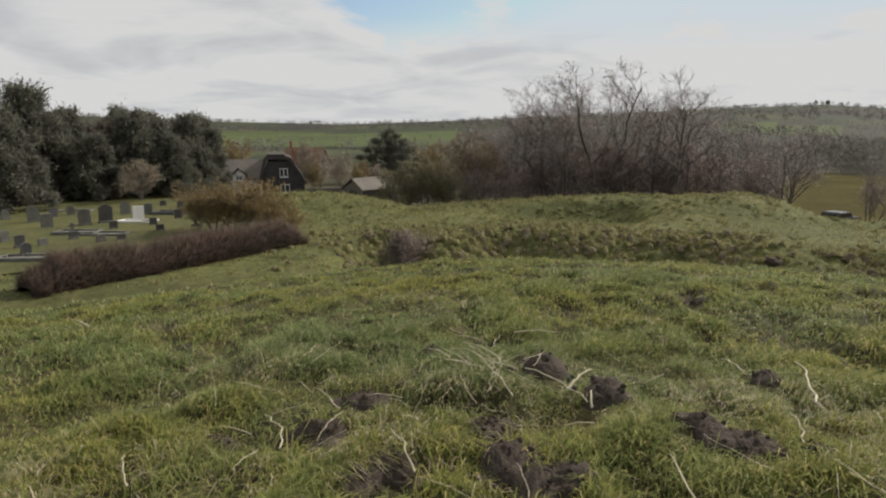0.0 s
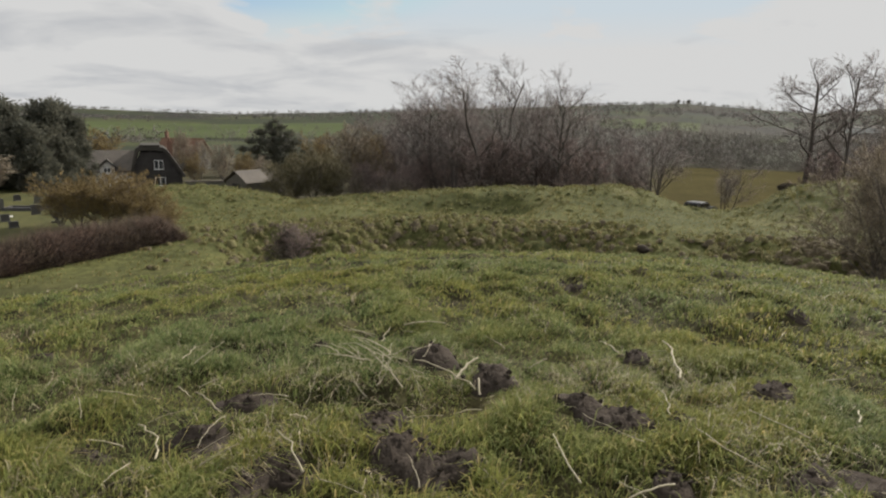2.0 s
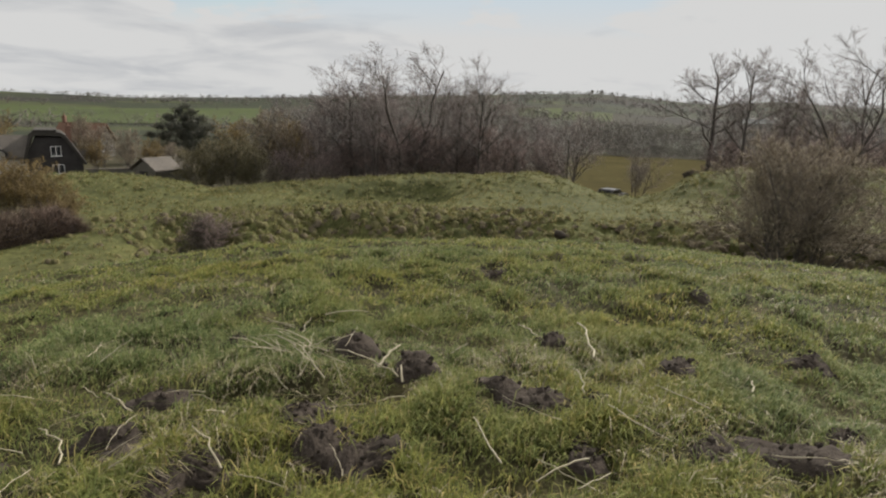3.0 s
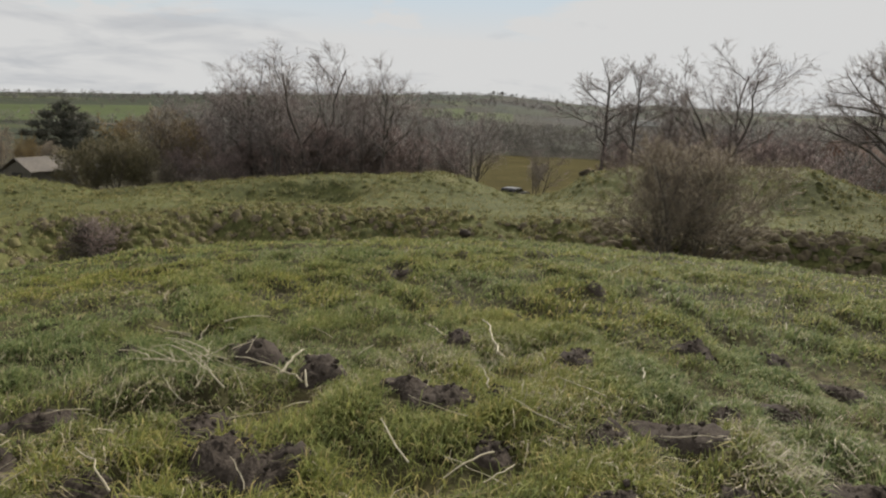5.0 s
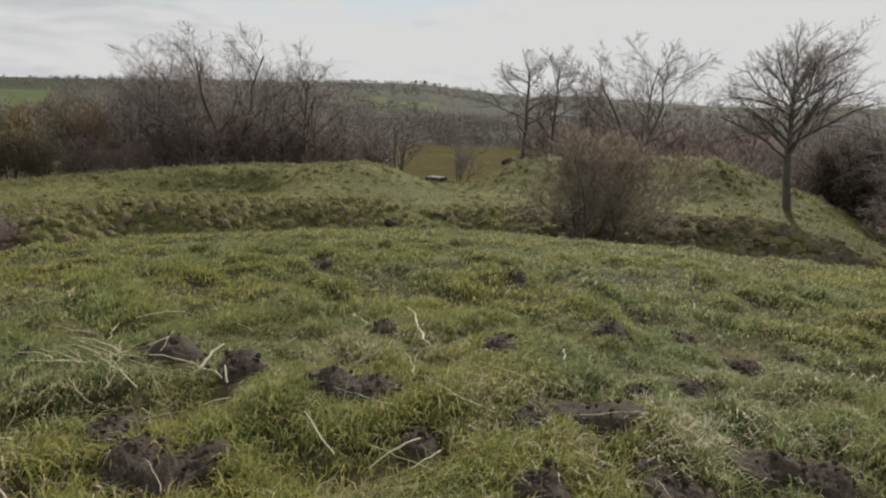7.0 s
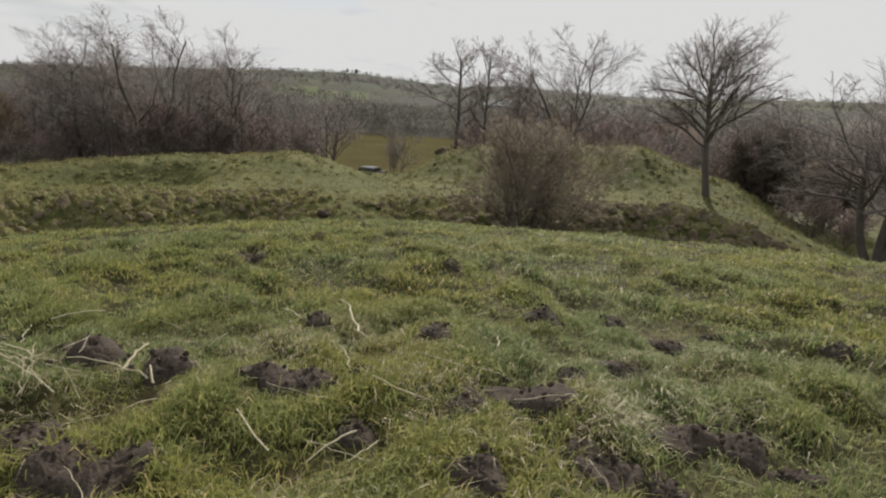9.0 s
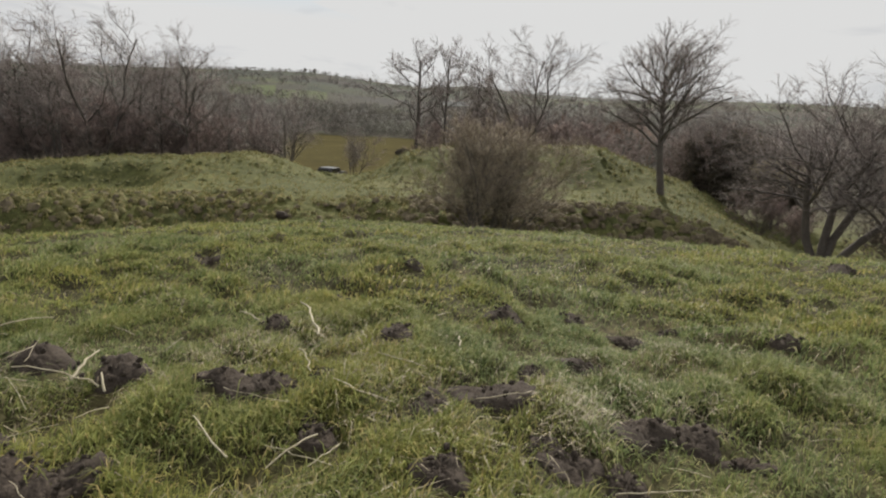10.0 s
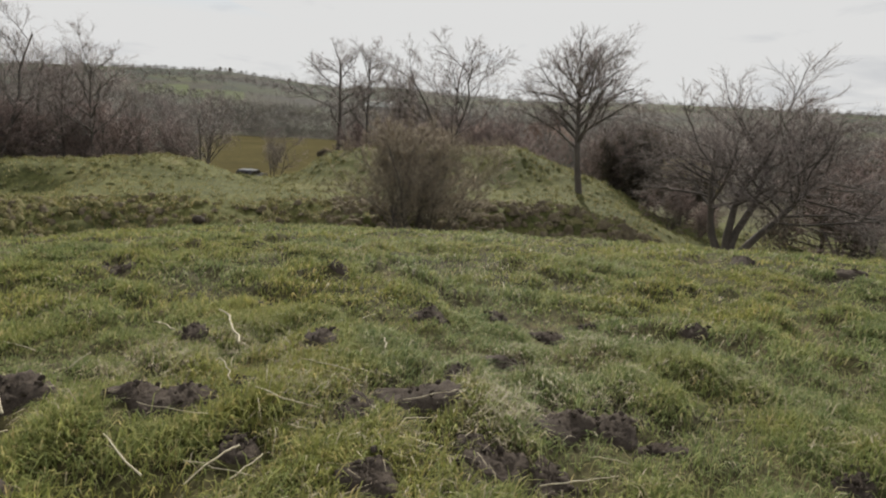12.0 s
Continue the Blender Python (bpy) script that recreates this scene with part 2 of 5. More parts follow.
M_LAWN = material("mown_turf", two_scale((0.070, 0.074, 0.027), (0.112, 0.104, 0.037), (0.052, 0.054, 0.024), 0.45, 5.0), rough=0.9, spec=0.15, bump=0.5, bump_scale=20.0)
M_PASTURE = material("winter_pasture", two_scale((0.072, 0.061, 0.031), (0.104, 0.088, 0.042), (0.058, 0.055, 0.028), 0.09, 1.2), rough=0.95, spec=0.0, bump=0.6, bump_scale=5.0)
M_GRANITE = material("dark_granite", two_scale((0.035, 0.034, 0.036), (0.065, 0.062, 0.062), (0.10, 0.095, 0.09), 3.0, 40.0), rough=0.5, spec=0.5, bump=0.2, bump_scale=60.0)
M_STONE = material("weathered_stone", two_scale((0.11, 0.107, 0.095), (0.18, 0.172, 0.152), (0.085, 0.088, 0.068), 2.0, 25.0), rough=0.85, bump=0.4, bump_scale=40.0)
M_PALE = material("pale_marble", two_scale((0.50, 0.50, 0.48), (0.62, 0.62, 0.60), (0.42, 0.42, 0.38), 2.0, 25.0), rough=0.6, bump=0.2, bump_scale=40.0)
M_THATCH = material("old_thatch", two_scale((0.060, 0.054, 0.048), (0.090, 0.080, 0.068), (0.045, 0.042, 0.036), 0.6, 9.0), rough=0.95, bump=0.9, bump_scale=18.0)
M_ROOF = material("weathered_roof", two_scale((0.13, 0.115, 0.10), (0.19, 0.165, 0.14), (0.10, 0.09, 0.075), 0.5, 7.0), rough=0.85, bump=0.5, bump_scale=12.0)
M_TILE = material("clay_roof", two_scale((0.16, 0.085, 0.055), (0.23, 0.13, 0.085), (0.12, 0.075, 0.055), 0.6, 8.0), rough=0.85, bump=0.5, bump_scale=12.0)
M_TIMBER = material("dark_boards", two_scale((0.042, 0.038, 0.036), (0.068, 0.062, 0.058), (0.034, 0.030, 0.028), 1.0, 11.0), rough=0.85, bump=0.4, bump_scale=20.0)
M_SHEDWALL = material("grey_boards", two_scale((0.13, 0.12, 0.10), (0.19, 0.175, 0.15), (0.10, 0.092, 0.08), 1.0, 11.0), rough=0.85, bump=0.4, bump_scale=20.0)
M_RENDER = material("off_white_render", two_scale((0.52, 0.50, 0.46), (0.66, 0.64, 0.60), (0.45, 0.43, 0.38), 0.7, 10.0), rough=0.9, bump=0.3, bump_scale=30.0)
M_WHITE = material("white_paint", two_scale((0.70, 0.70, 0.68), (0.80, 0.80, 0.78), (0.62, 0.61, 0.58), 1.5, 20.0), rough=0.5)
M_BRICK = material("brick_stack", two_scale((0.20, 0.105, 0.075), (0.28, 0.16, 0.115), (0.15, 0.10, 0.08), 1.5, 16.0), rough=0.9, bump=0.5, bump_scale=25.0)
M_GLASS = material("window_glass", two_scale((0.03, 0.033, 0.038), (0.045, 0.05, 0.056), (0.03, 0.03, 0.035), 2.0, 12.0), rough=0.08, spec=0.6)
M_CAR = material("dark_car_paint", two_scale((0.030, 0.028, 0.032), (0.042, 0.040, 0.044), (0.025, 0.024, 0.026), 2.0, 30.0), rough=0.3, spec=0.6)
M_RUBBER = material("tyre_rubber", two_scale((0.02, 0.02, 0.02), (0.03, 0.03, 0.03), (0.015, 0.015, 0.015), 5.0, 50.0), rough=0.9)


# ---- shape of the land ----
def vnoise(x, y, seed=0):
    """Smooth value noise, -1 to 1."""
    x, y = np.asarray(x, float), np.asarray(y, float)
    ix, iy = np.floor(x).astype(np.int64), np.floor(y).astype(np.int64)
    fx, fy = x - ix, y - iy
    fx, fy = fx * fx * (3 - 2 * fx), fy * fy * (3 - 2 * fy)

    def h(i, j):
        n = (i * 374761393 + j * 668265263 + seed * 982451653) & 0x7FFFFFFF
        n = ((n ^ (n >> 13)) * 1274126177) & 0x7FFFFFFF
        return ((n ^ (n >> 16)) & 0xFFFF) / 32767.5 - 1
    a, b, c, d = h(ix, iy), h(ix + 1, iy), h(ix, iy + 1), h(ix + 1, iy + 1)
    return (a * (1 - fx) + b * fx) * (1 - fy) + (c * (1 - fx) + d * fx) * fy


def smooth(a, b, x):
    t = np.clip((x - a) / (b - a), 0, 1)
    return t * t * (3 - 2 * t)


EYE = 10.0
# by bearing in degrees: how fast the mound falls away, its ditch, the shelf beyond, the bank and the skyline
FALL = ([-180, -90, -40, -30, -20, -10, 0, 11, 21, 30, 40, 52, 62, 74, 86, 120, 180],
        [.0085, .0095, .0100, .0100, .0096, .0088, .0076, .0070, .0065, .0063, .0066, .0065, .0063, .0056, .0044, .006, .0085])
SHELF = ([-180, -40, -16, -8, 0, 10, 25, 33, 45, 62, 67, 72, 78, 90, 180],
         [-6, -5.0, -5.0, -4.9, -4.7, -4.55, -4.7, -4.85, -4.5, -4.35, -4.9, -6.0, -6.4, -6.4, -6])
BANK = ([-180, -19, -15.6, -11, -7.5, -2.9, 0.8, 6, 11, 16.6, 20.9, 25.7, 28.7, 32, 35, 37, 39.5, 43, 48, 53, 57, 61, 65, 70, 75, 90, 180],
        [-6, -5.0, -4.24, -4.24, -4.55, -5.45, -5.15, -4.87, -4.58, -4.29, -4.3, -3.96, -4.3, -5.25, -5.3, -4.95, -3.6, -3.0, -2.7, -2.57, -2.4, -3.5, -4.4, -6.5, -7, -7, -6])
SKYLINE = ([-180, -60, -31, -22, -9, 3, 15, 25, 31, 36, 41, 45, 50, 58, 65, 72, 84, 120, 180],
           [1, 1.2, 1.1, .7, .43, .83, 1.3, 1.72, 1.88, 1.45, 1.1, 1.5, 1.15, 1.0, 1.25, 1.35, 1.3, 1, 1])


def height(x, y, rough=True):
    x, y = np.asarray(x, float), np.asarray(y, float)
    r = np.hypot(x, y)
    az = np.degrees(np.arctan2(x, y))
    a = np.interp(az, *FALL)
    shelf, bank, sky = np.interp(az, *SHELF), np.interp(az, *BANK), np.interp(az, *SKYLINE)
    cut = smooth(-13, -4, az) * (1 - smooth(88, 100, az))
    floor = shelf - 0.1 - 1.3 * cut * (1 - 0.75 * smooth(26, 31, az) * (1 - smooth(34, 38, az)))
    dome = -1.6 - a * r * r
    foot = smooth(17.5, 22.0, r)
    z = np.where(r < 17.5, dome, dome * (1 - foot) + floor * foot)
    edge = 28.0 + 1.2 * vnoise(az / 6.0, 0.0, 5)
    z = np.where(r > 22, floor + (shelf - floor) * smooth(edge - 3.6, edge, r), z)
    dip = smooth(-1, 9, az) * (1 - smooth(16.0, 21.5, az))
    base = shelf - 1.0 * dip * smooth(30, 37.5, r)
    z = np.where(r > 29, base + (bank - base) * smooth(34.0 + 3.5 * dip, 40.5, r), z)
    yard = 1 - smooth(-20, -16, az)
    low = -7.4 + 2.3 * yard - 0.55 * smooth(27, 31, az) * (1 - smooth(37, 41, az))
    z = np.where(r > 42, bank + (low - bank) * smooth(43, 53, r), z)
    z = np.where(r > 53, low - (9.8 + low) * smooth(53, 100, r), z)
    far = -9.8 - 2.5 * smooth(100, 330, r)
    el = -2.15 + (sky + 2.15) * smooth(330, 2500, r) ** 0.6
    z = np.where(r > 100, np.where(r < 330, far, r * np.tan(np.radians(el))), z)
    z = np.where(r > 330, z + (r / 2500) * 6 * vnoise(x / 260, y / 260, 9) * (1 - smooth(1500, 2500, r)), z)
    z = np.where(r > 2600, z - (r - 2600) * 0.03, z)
    if rough:
        near = 1 - smooth(16, 24, r)
        outer = smooth(20, 25, r) * (1 - smooth(46, 60, r))
        z = z + near * (0.130 * np.abs(vnoise(x / 0.62, y / 0.62, 1)) + 0.105 * np.abs(vnoise(x / 0.36, y / 0.36, 2)) - 0.095 + 0.018 * vnoise(x / 0.14, y / 0.14, 3) + 0.10 * vnoise(x / 2.6, y / 2.6, 4))
        scarp = smooth(edge - 5, edge - 2, r) * (1 - smooth(edge, edge + 3, r)) * cut
        crest = smooth(35, 38, r) * (1 - smooth(42, 46, r))
        z = z + outer * (0.05 + 0.12 * scarp + 0.06 * crest) * (1.0 * np.abs(vnoise(x / 0.8, y / 0.8, 6)) + 1.5 * np.abs(vnoise(x / 0.42, y / 0.42, 7)) - 0.9)
    return EYE + z


def at(az, r, up=0.0):
    x, y = r * math.sin(radians(az)), r * math.cos(radians(az))
    return Vector((x, y, float(height(x, y)) + up))


def mesh_from(name, verts, faces, mat=None, shade=False):
    """A mesh from arrays of points and of triangles or quads."""
    me = bpy.data.meshes.new(name)
    verts, faces = np.asarray(verts, np.float32), np.asarray(faces, np.int32)
    me.vertices.add(len(verts))
    me.vertices.foreach_set("co", verts.ravel())
    k = faces.shape[1]
    me.loops.add(faces.size)
    me.loops.foreach_set("vertex_index", faces.ravel())
    me.polygons.add(len(faces))
    me.polygons.foreach_set("loop_start", np.arange(0, faces.size, k, dtype=np.int32))
    if shade:
        me.polygons.foreach_set("use_smooth", np.ones(len(faces), bool))
    me.update(calc_edges=True)
    if mat:
        me.materials.append(mat)
    return me


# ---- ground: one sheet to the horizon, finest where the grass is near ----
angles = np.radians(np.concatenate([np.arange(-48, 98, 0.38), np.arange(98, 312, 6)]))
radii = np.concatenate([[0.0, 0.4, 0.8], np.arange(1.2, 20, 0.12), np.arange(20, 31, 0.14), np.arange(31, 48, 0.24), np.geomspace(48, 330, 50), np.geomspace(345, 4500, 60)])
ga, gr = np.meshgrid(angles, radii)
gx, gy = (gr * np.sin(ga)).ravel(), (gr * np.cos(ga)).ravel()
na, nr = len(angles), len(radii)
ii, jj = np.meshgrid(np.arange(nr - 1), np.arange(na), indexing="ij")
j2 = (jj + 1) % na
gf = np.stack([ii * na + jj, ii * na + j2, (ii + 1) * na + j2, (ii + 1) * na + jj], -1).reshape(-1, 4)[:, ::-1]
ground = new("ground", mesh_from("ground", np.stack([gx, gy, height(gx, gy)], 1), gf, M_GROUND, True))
tagged(ground, "rough grassy castle mound, ditch and bank with pasture hills beyond", "ground", kind="structure")


# ---- grass ----
def blades(x, y, length, width, lean, seed, mat, name, keep=None, base=None):
    """Bent, tapered blades rooted at x, y."""
    rg = np.random.default_rng(seed)
    n = len(x)
    z = height(x, y) - 0.01 if base is None else base
    d = rg.uniform(0, 2 * np.pi, n)
    face = d + np.pi / 2 + rg.normal(0, 0.5, n)
    ln = length * rg.uniform(0.6, 1.25, n)
    le = lean * rg.uniform(0.2, 1.5, n)
    wx, wy = np.cos(face) * width / 2, np.sin(face) * width / 2
    lx, ly = np.cos(d) * ln * le + 0.25 * ln, np.sin(d) * ln * le
    p = np.zeros((n, 5, 3))
    p[:, 0] = np.stack([x - wx, y - wy, z], 1)
    p[:, 1] = np.stack([x + wx, y + wy, z], 1)
    mx, my, mz = x + lx * 0.35, y + ly * 0.35, z + ln * 0.6
    p[:, 2] = np.stack([mx - wx * 0.75, my - wy * 0.75, mz], 1)
    p[:, 3] = np.stack([mx + wx * 0.75, my + wy * 0.75, mz], 1)
    p[:, 4] = np.stack([x + lx, y + ly, z + ln * np.clip(1.0 - 0.45 * le, 0.25, 1)], 1)
    k = np.arange(n)[:, None] * 5
    f = np.stack([k + [0, 1, 3], k + [0, 3, 2], k + [2, 3, 4]], 1).reshape(-1, 3)
    return new(name, mesh_from(name, p.reshape(-1, 3), f, mat))


def scatter(n, r0, r1, a0, a1, seed):
    rg = np.random.default_rng(seed)
    r = np.sqrt(rg.uniform(r0 * r0, r1 * r1, n))
    a = np.radians(rg.uniform(a0, a1, n))
    return r * np.sin(a), r * np.cos(a)


# ---- bare earth scrapes, and shaded hollows built as dark earth: bearing, distance, radius ----
SCRAPES_AND_HOLLOWS = (
    (6.6, 2.80, .17), (11.0, 2.66, .19), (-4.8, 2.72, .13), (-12.5, 3.22, .18), (9.7, 4.04, .21), (15.7, 3.66, .19), (4.9, 3.15, .15), (-21.8, 3.42, .11), (-8.0, 3.65, .18), (-1.3, 4.45, .11), (24.9, 3.21, .18),
    (28.9, 4.35, .13), (-8.6, 2.62, .12), (40.6, 4.01, .15), (28.6, 3.21, .17), (33.9, 3.34, .12), (50.4, 4.95, .16), (50.5, 3.18, .23), (33.2, 2.72, .12), (41.5, 6.57, .13), (47.0, 7.99, .14),
    (22.6, 7.47, .18), (58.6, 3.94, .20), (62.2, 5.05, .15), (54.0, 3.55, .11), (44.6, 3.04, .15), (69.5, 3.29, .17), (64.8, 3.16, .20), (65.4, 5.6, .10), (74.2, 3.17, .12), (58.3, 2.67, .17),
    (64.5, 2.62, .12), (74.6, 5.64, .14), (77.2, 10.24, .22), (84.9, 9.98, .24), (46.1, 2.36, .14), (88.7, 3.43, .09), (57.5, 5.19, .16), (34.8, 5.4, .10), (-24.0, 5.6, .10))
sx = np.array([r * math.sin(radians(a)) for a, r, s in SCRAPES_AND_HOLLOWS])
sy = np.array([r * math.cos(radians(a)) for a, r, s in SCRAPES_AND_HOLLOWS])
ss = np.array([s for a, r, s in SCRAPES_AND_HOLLOWS])


def bare_depth(x, y):
    """0 outside the scrapes and hollows, up to 1 in their middle."""
    out = np.zeros_like(x)
    for cx, cy, s in zip(sx, sy, ss):
        wob = 0.95 + 0.45 * vnoise(x / 0.13 + cx, y / 0.13 + cy, 31)
        out = np.maximum(out, 1 - np.hypot(x - cx * 0.97, y - cy * 0.97) / (s * 1.2 * wob))
    return np.clip(out, 0, 1)


# ---- grass in tufts, thin on the scrapes and hollows ----
for nm, n, tufts, r0, r1, ln, wd, tr, sd in (("grass_near", 135000, 1700, 1.6, 5.2, 0.112, 0.0066, 0.085, 1), ("grass_middle", 102000, 3000, 5.2, 10.0, 0.115, 0.011, 0.10, 2), ("grass_far", 70000, 4000, 10.0, 19.0, 0.13, 0.019, 0.2, 3)):
    rg = np.random.default_rng(sd + 50)
    tx, ty = scatter(tufts * 2, r0, r1, -42, 92, sd)
    hi = np.argsort(-(np.abs(vnoise(tx / 0.62, ty / 0.62, 1)) + np.abs(vnoise(tx / 0.36, ty / 0.36, 2)) + rg.uniform(0, 0.5, tufts * 2)))[:tufts]
    tx, ty = tx[hi], ty[hi]
    ts = rg.uniform(0.5, 1.4, tufts)
    pick = rg.integers(0, tufts, int(n * 0.7))
    o = rg.normal(0, 1, (len(pick), 2)) * (tr * ts[pick])[:, None]
    fx, fy = scatter(n - len(pick), r0, r1, -42, 92, sd + 20)
    bx, by = np.concatenate([tx[pick] + o[:, 0], fx]), np.concatenate([ty[pick] + o[:, 1], fy])
    k = np.concatenate([0.55 + 0.5 * ts[pick] - 0.6 * np.hypot(o[:, 0], o[:, 1]) / tr * 0.3, np.full(len(fx), 0.6)])
    k = k * (1.0 + 0.35 * vnoise(bx / 1.3, by / 1.3, 12))
    bare = bare_depth(bx, by)
    ok = (bare < 0.15) | (rg.uniform(0, 1, len(bx)) < 0.10 + 0.3 * (1 - bare) ** 2)
    k = np.where(bare > 0.15, k * 0.6, k)
    dry = (0.6 * vnoise(bx / 0.9, by / 0.9, 14) + 0.5 * vnoise(bx / 0.25, by / 0.25, 15) + rg.normal(0, 0.5, len(bx)) + 0.35 * (1 - smooth(3.6, 5.5, np.hypot(bx, by))) > 0.98)
    g, d = ok & ~dry, ok & dry
    tagged(blades(bx[g], by[g], ln * k[g], wd, 1.2, sd, M_GRASS, nm), "uneven tufted wind-blown green grass on the mound", "grass", kind="stuff")
    tagged(blades(bx[d], by[d], ln * 1.0 * k[d], wd * 0.8, 1.5, sd + 9, M_STRAW, nm.replace("grass", "dead_grass")), "pale dry dead grass blades among the green", "grass", kind="stuff")
# the rest of the mound top, behind the viewpoint
bx, by = scatter(12000, 0.6, 13.0, 92, 318, 8)
cx, cy = scatter(2500, 0.6, 1.65, -42, 92, 9)
bx, by = np.concatenate([bx, cx]), np.concatenate([by, cy])
tagged(blades(bx, by, 0.13 + 0 * bx, 0.014, 0.9, 10, M_GRASS, "grass_behind"), "uneven green grass on the back of the mound", "grass", kind="stuff")
bx, by = scatter(60000, 22, 47, -42, 92, 4)
lump = 1.0 * np.abs(vnoise(bx / 0.8, by / 0.8, 6)) + 1.5 * np.abs(vnoise(bx / 0.42, by / 0.42, 7)) - 0.9
yard = (np.degrees(np.arctan2(bx, by)) < -14) & (np.hypot(bx, by) > 27)
ok = (lump > -0.15) & ~yard
tagged(blades(bx[ok], by[ok], 0.11 + 0.07 * lump[ok], 0.034, 0.9, 4, M_TUSSOCK, "tussock_grass"), "rough tussocky grass on the ditch side and bank", "grass", kind="stuff")
# bushy tussocks, thickest on the ditch side and along the bank
rg = np.random.default_rng(61)
tx, ty = scatter(20000, 22.5, 45, -16, 90, 62)
tr_, ta_ = np.hypot(tx, ty), np.degrees(np.arctan2(tx, ty))
want = 0.10 + 0.85 * smooth(24, 25.5, tr_) * (1 - smooth(28.5, 31, tr_)) * smooth(-12, -5, ta_) + 0.12 * smooth(37, 39, tr_)
path_ = (ta_ > 28) & (ta_ < 34)
keep = (rg.uniform(0, 1, 20000) < want) & ~(path_ & (rg.uniform(0, 1, 20000) < 0.8))
tx, ty, tr_ = tx[keep], ty[keep], tr_[keep]
ts = rg.uniform(0.5, 1.3, len(tx))
pick = np.repeat(np.arange(len(tx)), np.where((np.degrees(np.arctan2(tx, ty)) > 40) & (tr_ < 30), 2, 8))
o = rg.normal(0, 1, (len(pick), 2)) * (0.11 * ts[pick])[:, None]
bx, by = tx[pick] + o[:, 0], ty[pick] + o[:, 1]
tagged(blades(bx, by, 0.13 * ts[pick] + 0.12, 0.032, 1.0, 63, M_TUSSOCK, "tussocks"), "straw-tipped grass tussocks on the ditch side", "grass", kind="stuff")
# the turfy lumps under them
ln_, k_, m_ = len(tx), 7, 2
rr = (0.09 + 0.09 * rg.uniform(0, 1, ln_)) * (0.6 + 0.6 * ts) * np.where((np.degrees(np.arctan2(tx, ty)) > 40) & (tr_ < 30), 1.35, 1.0)
th = np.arange(k_) * 2 * np.pi / k_
P = np.zeros((ln_, 1 + k_ * m_, 3))
hz = height(tx, ty)
hh = rr * rg.uniform(0.45, 1.05, ln_)
P[:, 0] = np.stack([tx, ty, hz + hh], 1)
for q in range(m_):
    f = (0.62, 1.05)[q]
    wob = f * rr[:, None] * (1 + rg.uniform(-0.45, 0.45, (ln_, k_)))
    up = (0.75, -0.5)[q] * hh[:, None] * (1 + rg.uniform(-0.15, 0.15, (ln_, k_)))
    P[:, 1 + q * k_:1 + (q + 1) * k_] = np.stack([tx[:, None] + wob * np.cos(th), ty[:, None] + wob * np.sin(th), hz[:, None] + up], -1)
one = [(0, 1 + j, 1 + (j + 1) % k_) for j in range(k_)]
for q in range(m_ - 1):
    for j in range(k_):
        a0, a1 = 1 + q * k_ + j, 1 + q * k_ + (j + 1) % k_
        one += [(a0, a0 + k_, a1 + k_), (a0, a1 + k_, a1)]
low_side = tr_ < 30.5
bare_side = low_side & (rg.uniform(0, 1, ln_) < np.where(np.degrees(np.arctan2(tx, ty)) > 40, 0.8, 0.35))
hh_low = np.where(low_side, 1.0, 0.45)
P[:, :, 2] = hz[:, None] + (P[:, :, 2] - hz[:, None]) * hh_low[:, None]
for nm, pick_, mt, lab in (("turf_tufts", ~low_side, M_TUFT, "low grassy tufts on the shelf and bank"), ("turf_lumps", low_side & ~bare_side, M_LUMP, "rounded turf lumps on the ditch side"), ("earth_clods", bare_side, M_EARTHY, "brown earthy clods on the steep ditch side")):
    kk = int(pick_.sum())
    F = (np.arange(kk)[:, None, None] * (1 + k_ * m_) + np.array(one)[None]).reshape(-1, 3)
    tagged(new(nm, mesh_from(nm, P[pick_].reshape(-1, 3), F, mt, True)), lab, "turf", kind="stuff")


def part(name, bm, mat, parent, label=""):
    """Links a bmesh as one mesh under a thing or a part."""
    me = bpy.data.meshes.new(name)
    bm.normal_update()
    bm.to_mesh(me)
    bm.free()
    me.materials.append(mat)
    o = new(name, me)
    o.parent = parent
    return tagged(o, label)


def box(bm, x0, x1, y0, y1, z0, z1, bevel=0.0):
    b = bmesh.new()
    bmesh.ops.create_cube(b, size=1.0, matrix=Matrix.LocRotScale(((x0 + x1) / 2, (y0 + y1) / 2, (z0 + z1) / 2), None, (x1 - x0, y1 - y0, z1 - z0)))
    if bevel:
        bmesh.ops.bevel(b, geom=b.edges[:], offset=bevel, segments=2, affect="EDGES")
    me = bpy.data.meshes.new("tmp")
    b.to_mesh(me)
    b.free()
    bm.from_mesh(me)
    bpy.data.meshes.remove(me)
    return bm


def prism(bm, outline, y0, y1):
    """Extrudes an outline of (x, z) from y0 to y1."""
    a = [bm.verts.new((x, y0, z)) for x, z in outline]
    b = [bm.verts.new((x, y1, z)) for x, z in outline]
    bm.faces.new(a)
    bm.faces.new(b[::-1])
    for i in range(len(a)):
        j = (i + 1) % len(a)
        bm.faces.new((a[j], a[i], b[i], b[j]))
    bmesh.ops.recalc_face_normals(bm, faces=bm.faces[:])
    return bm


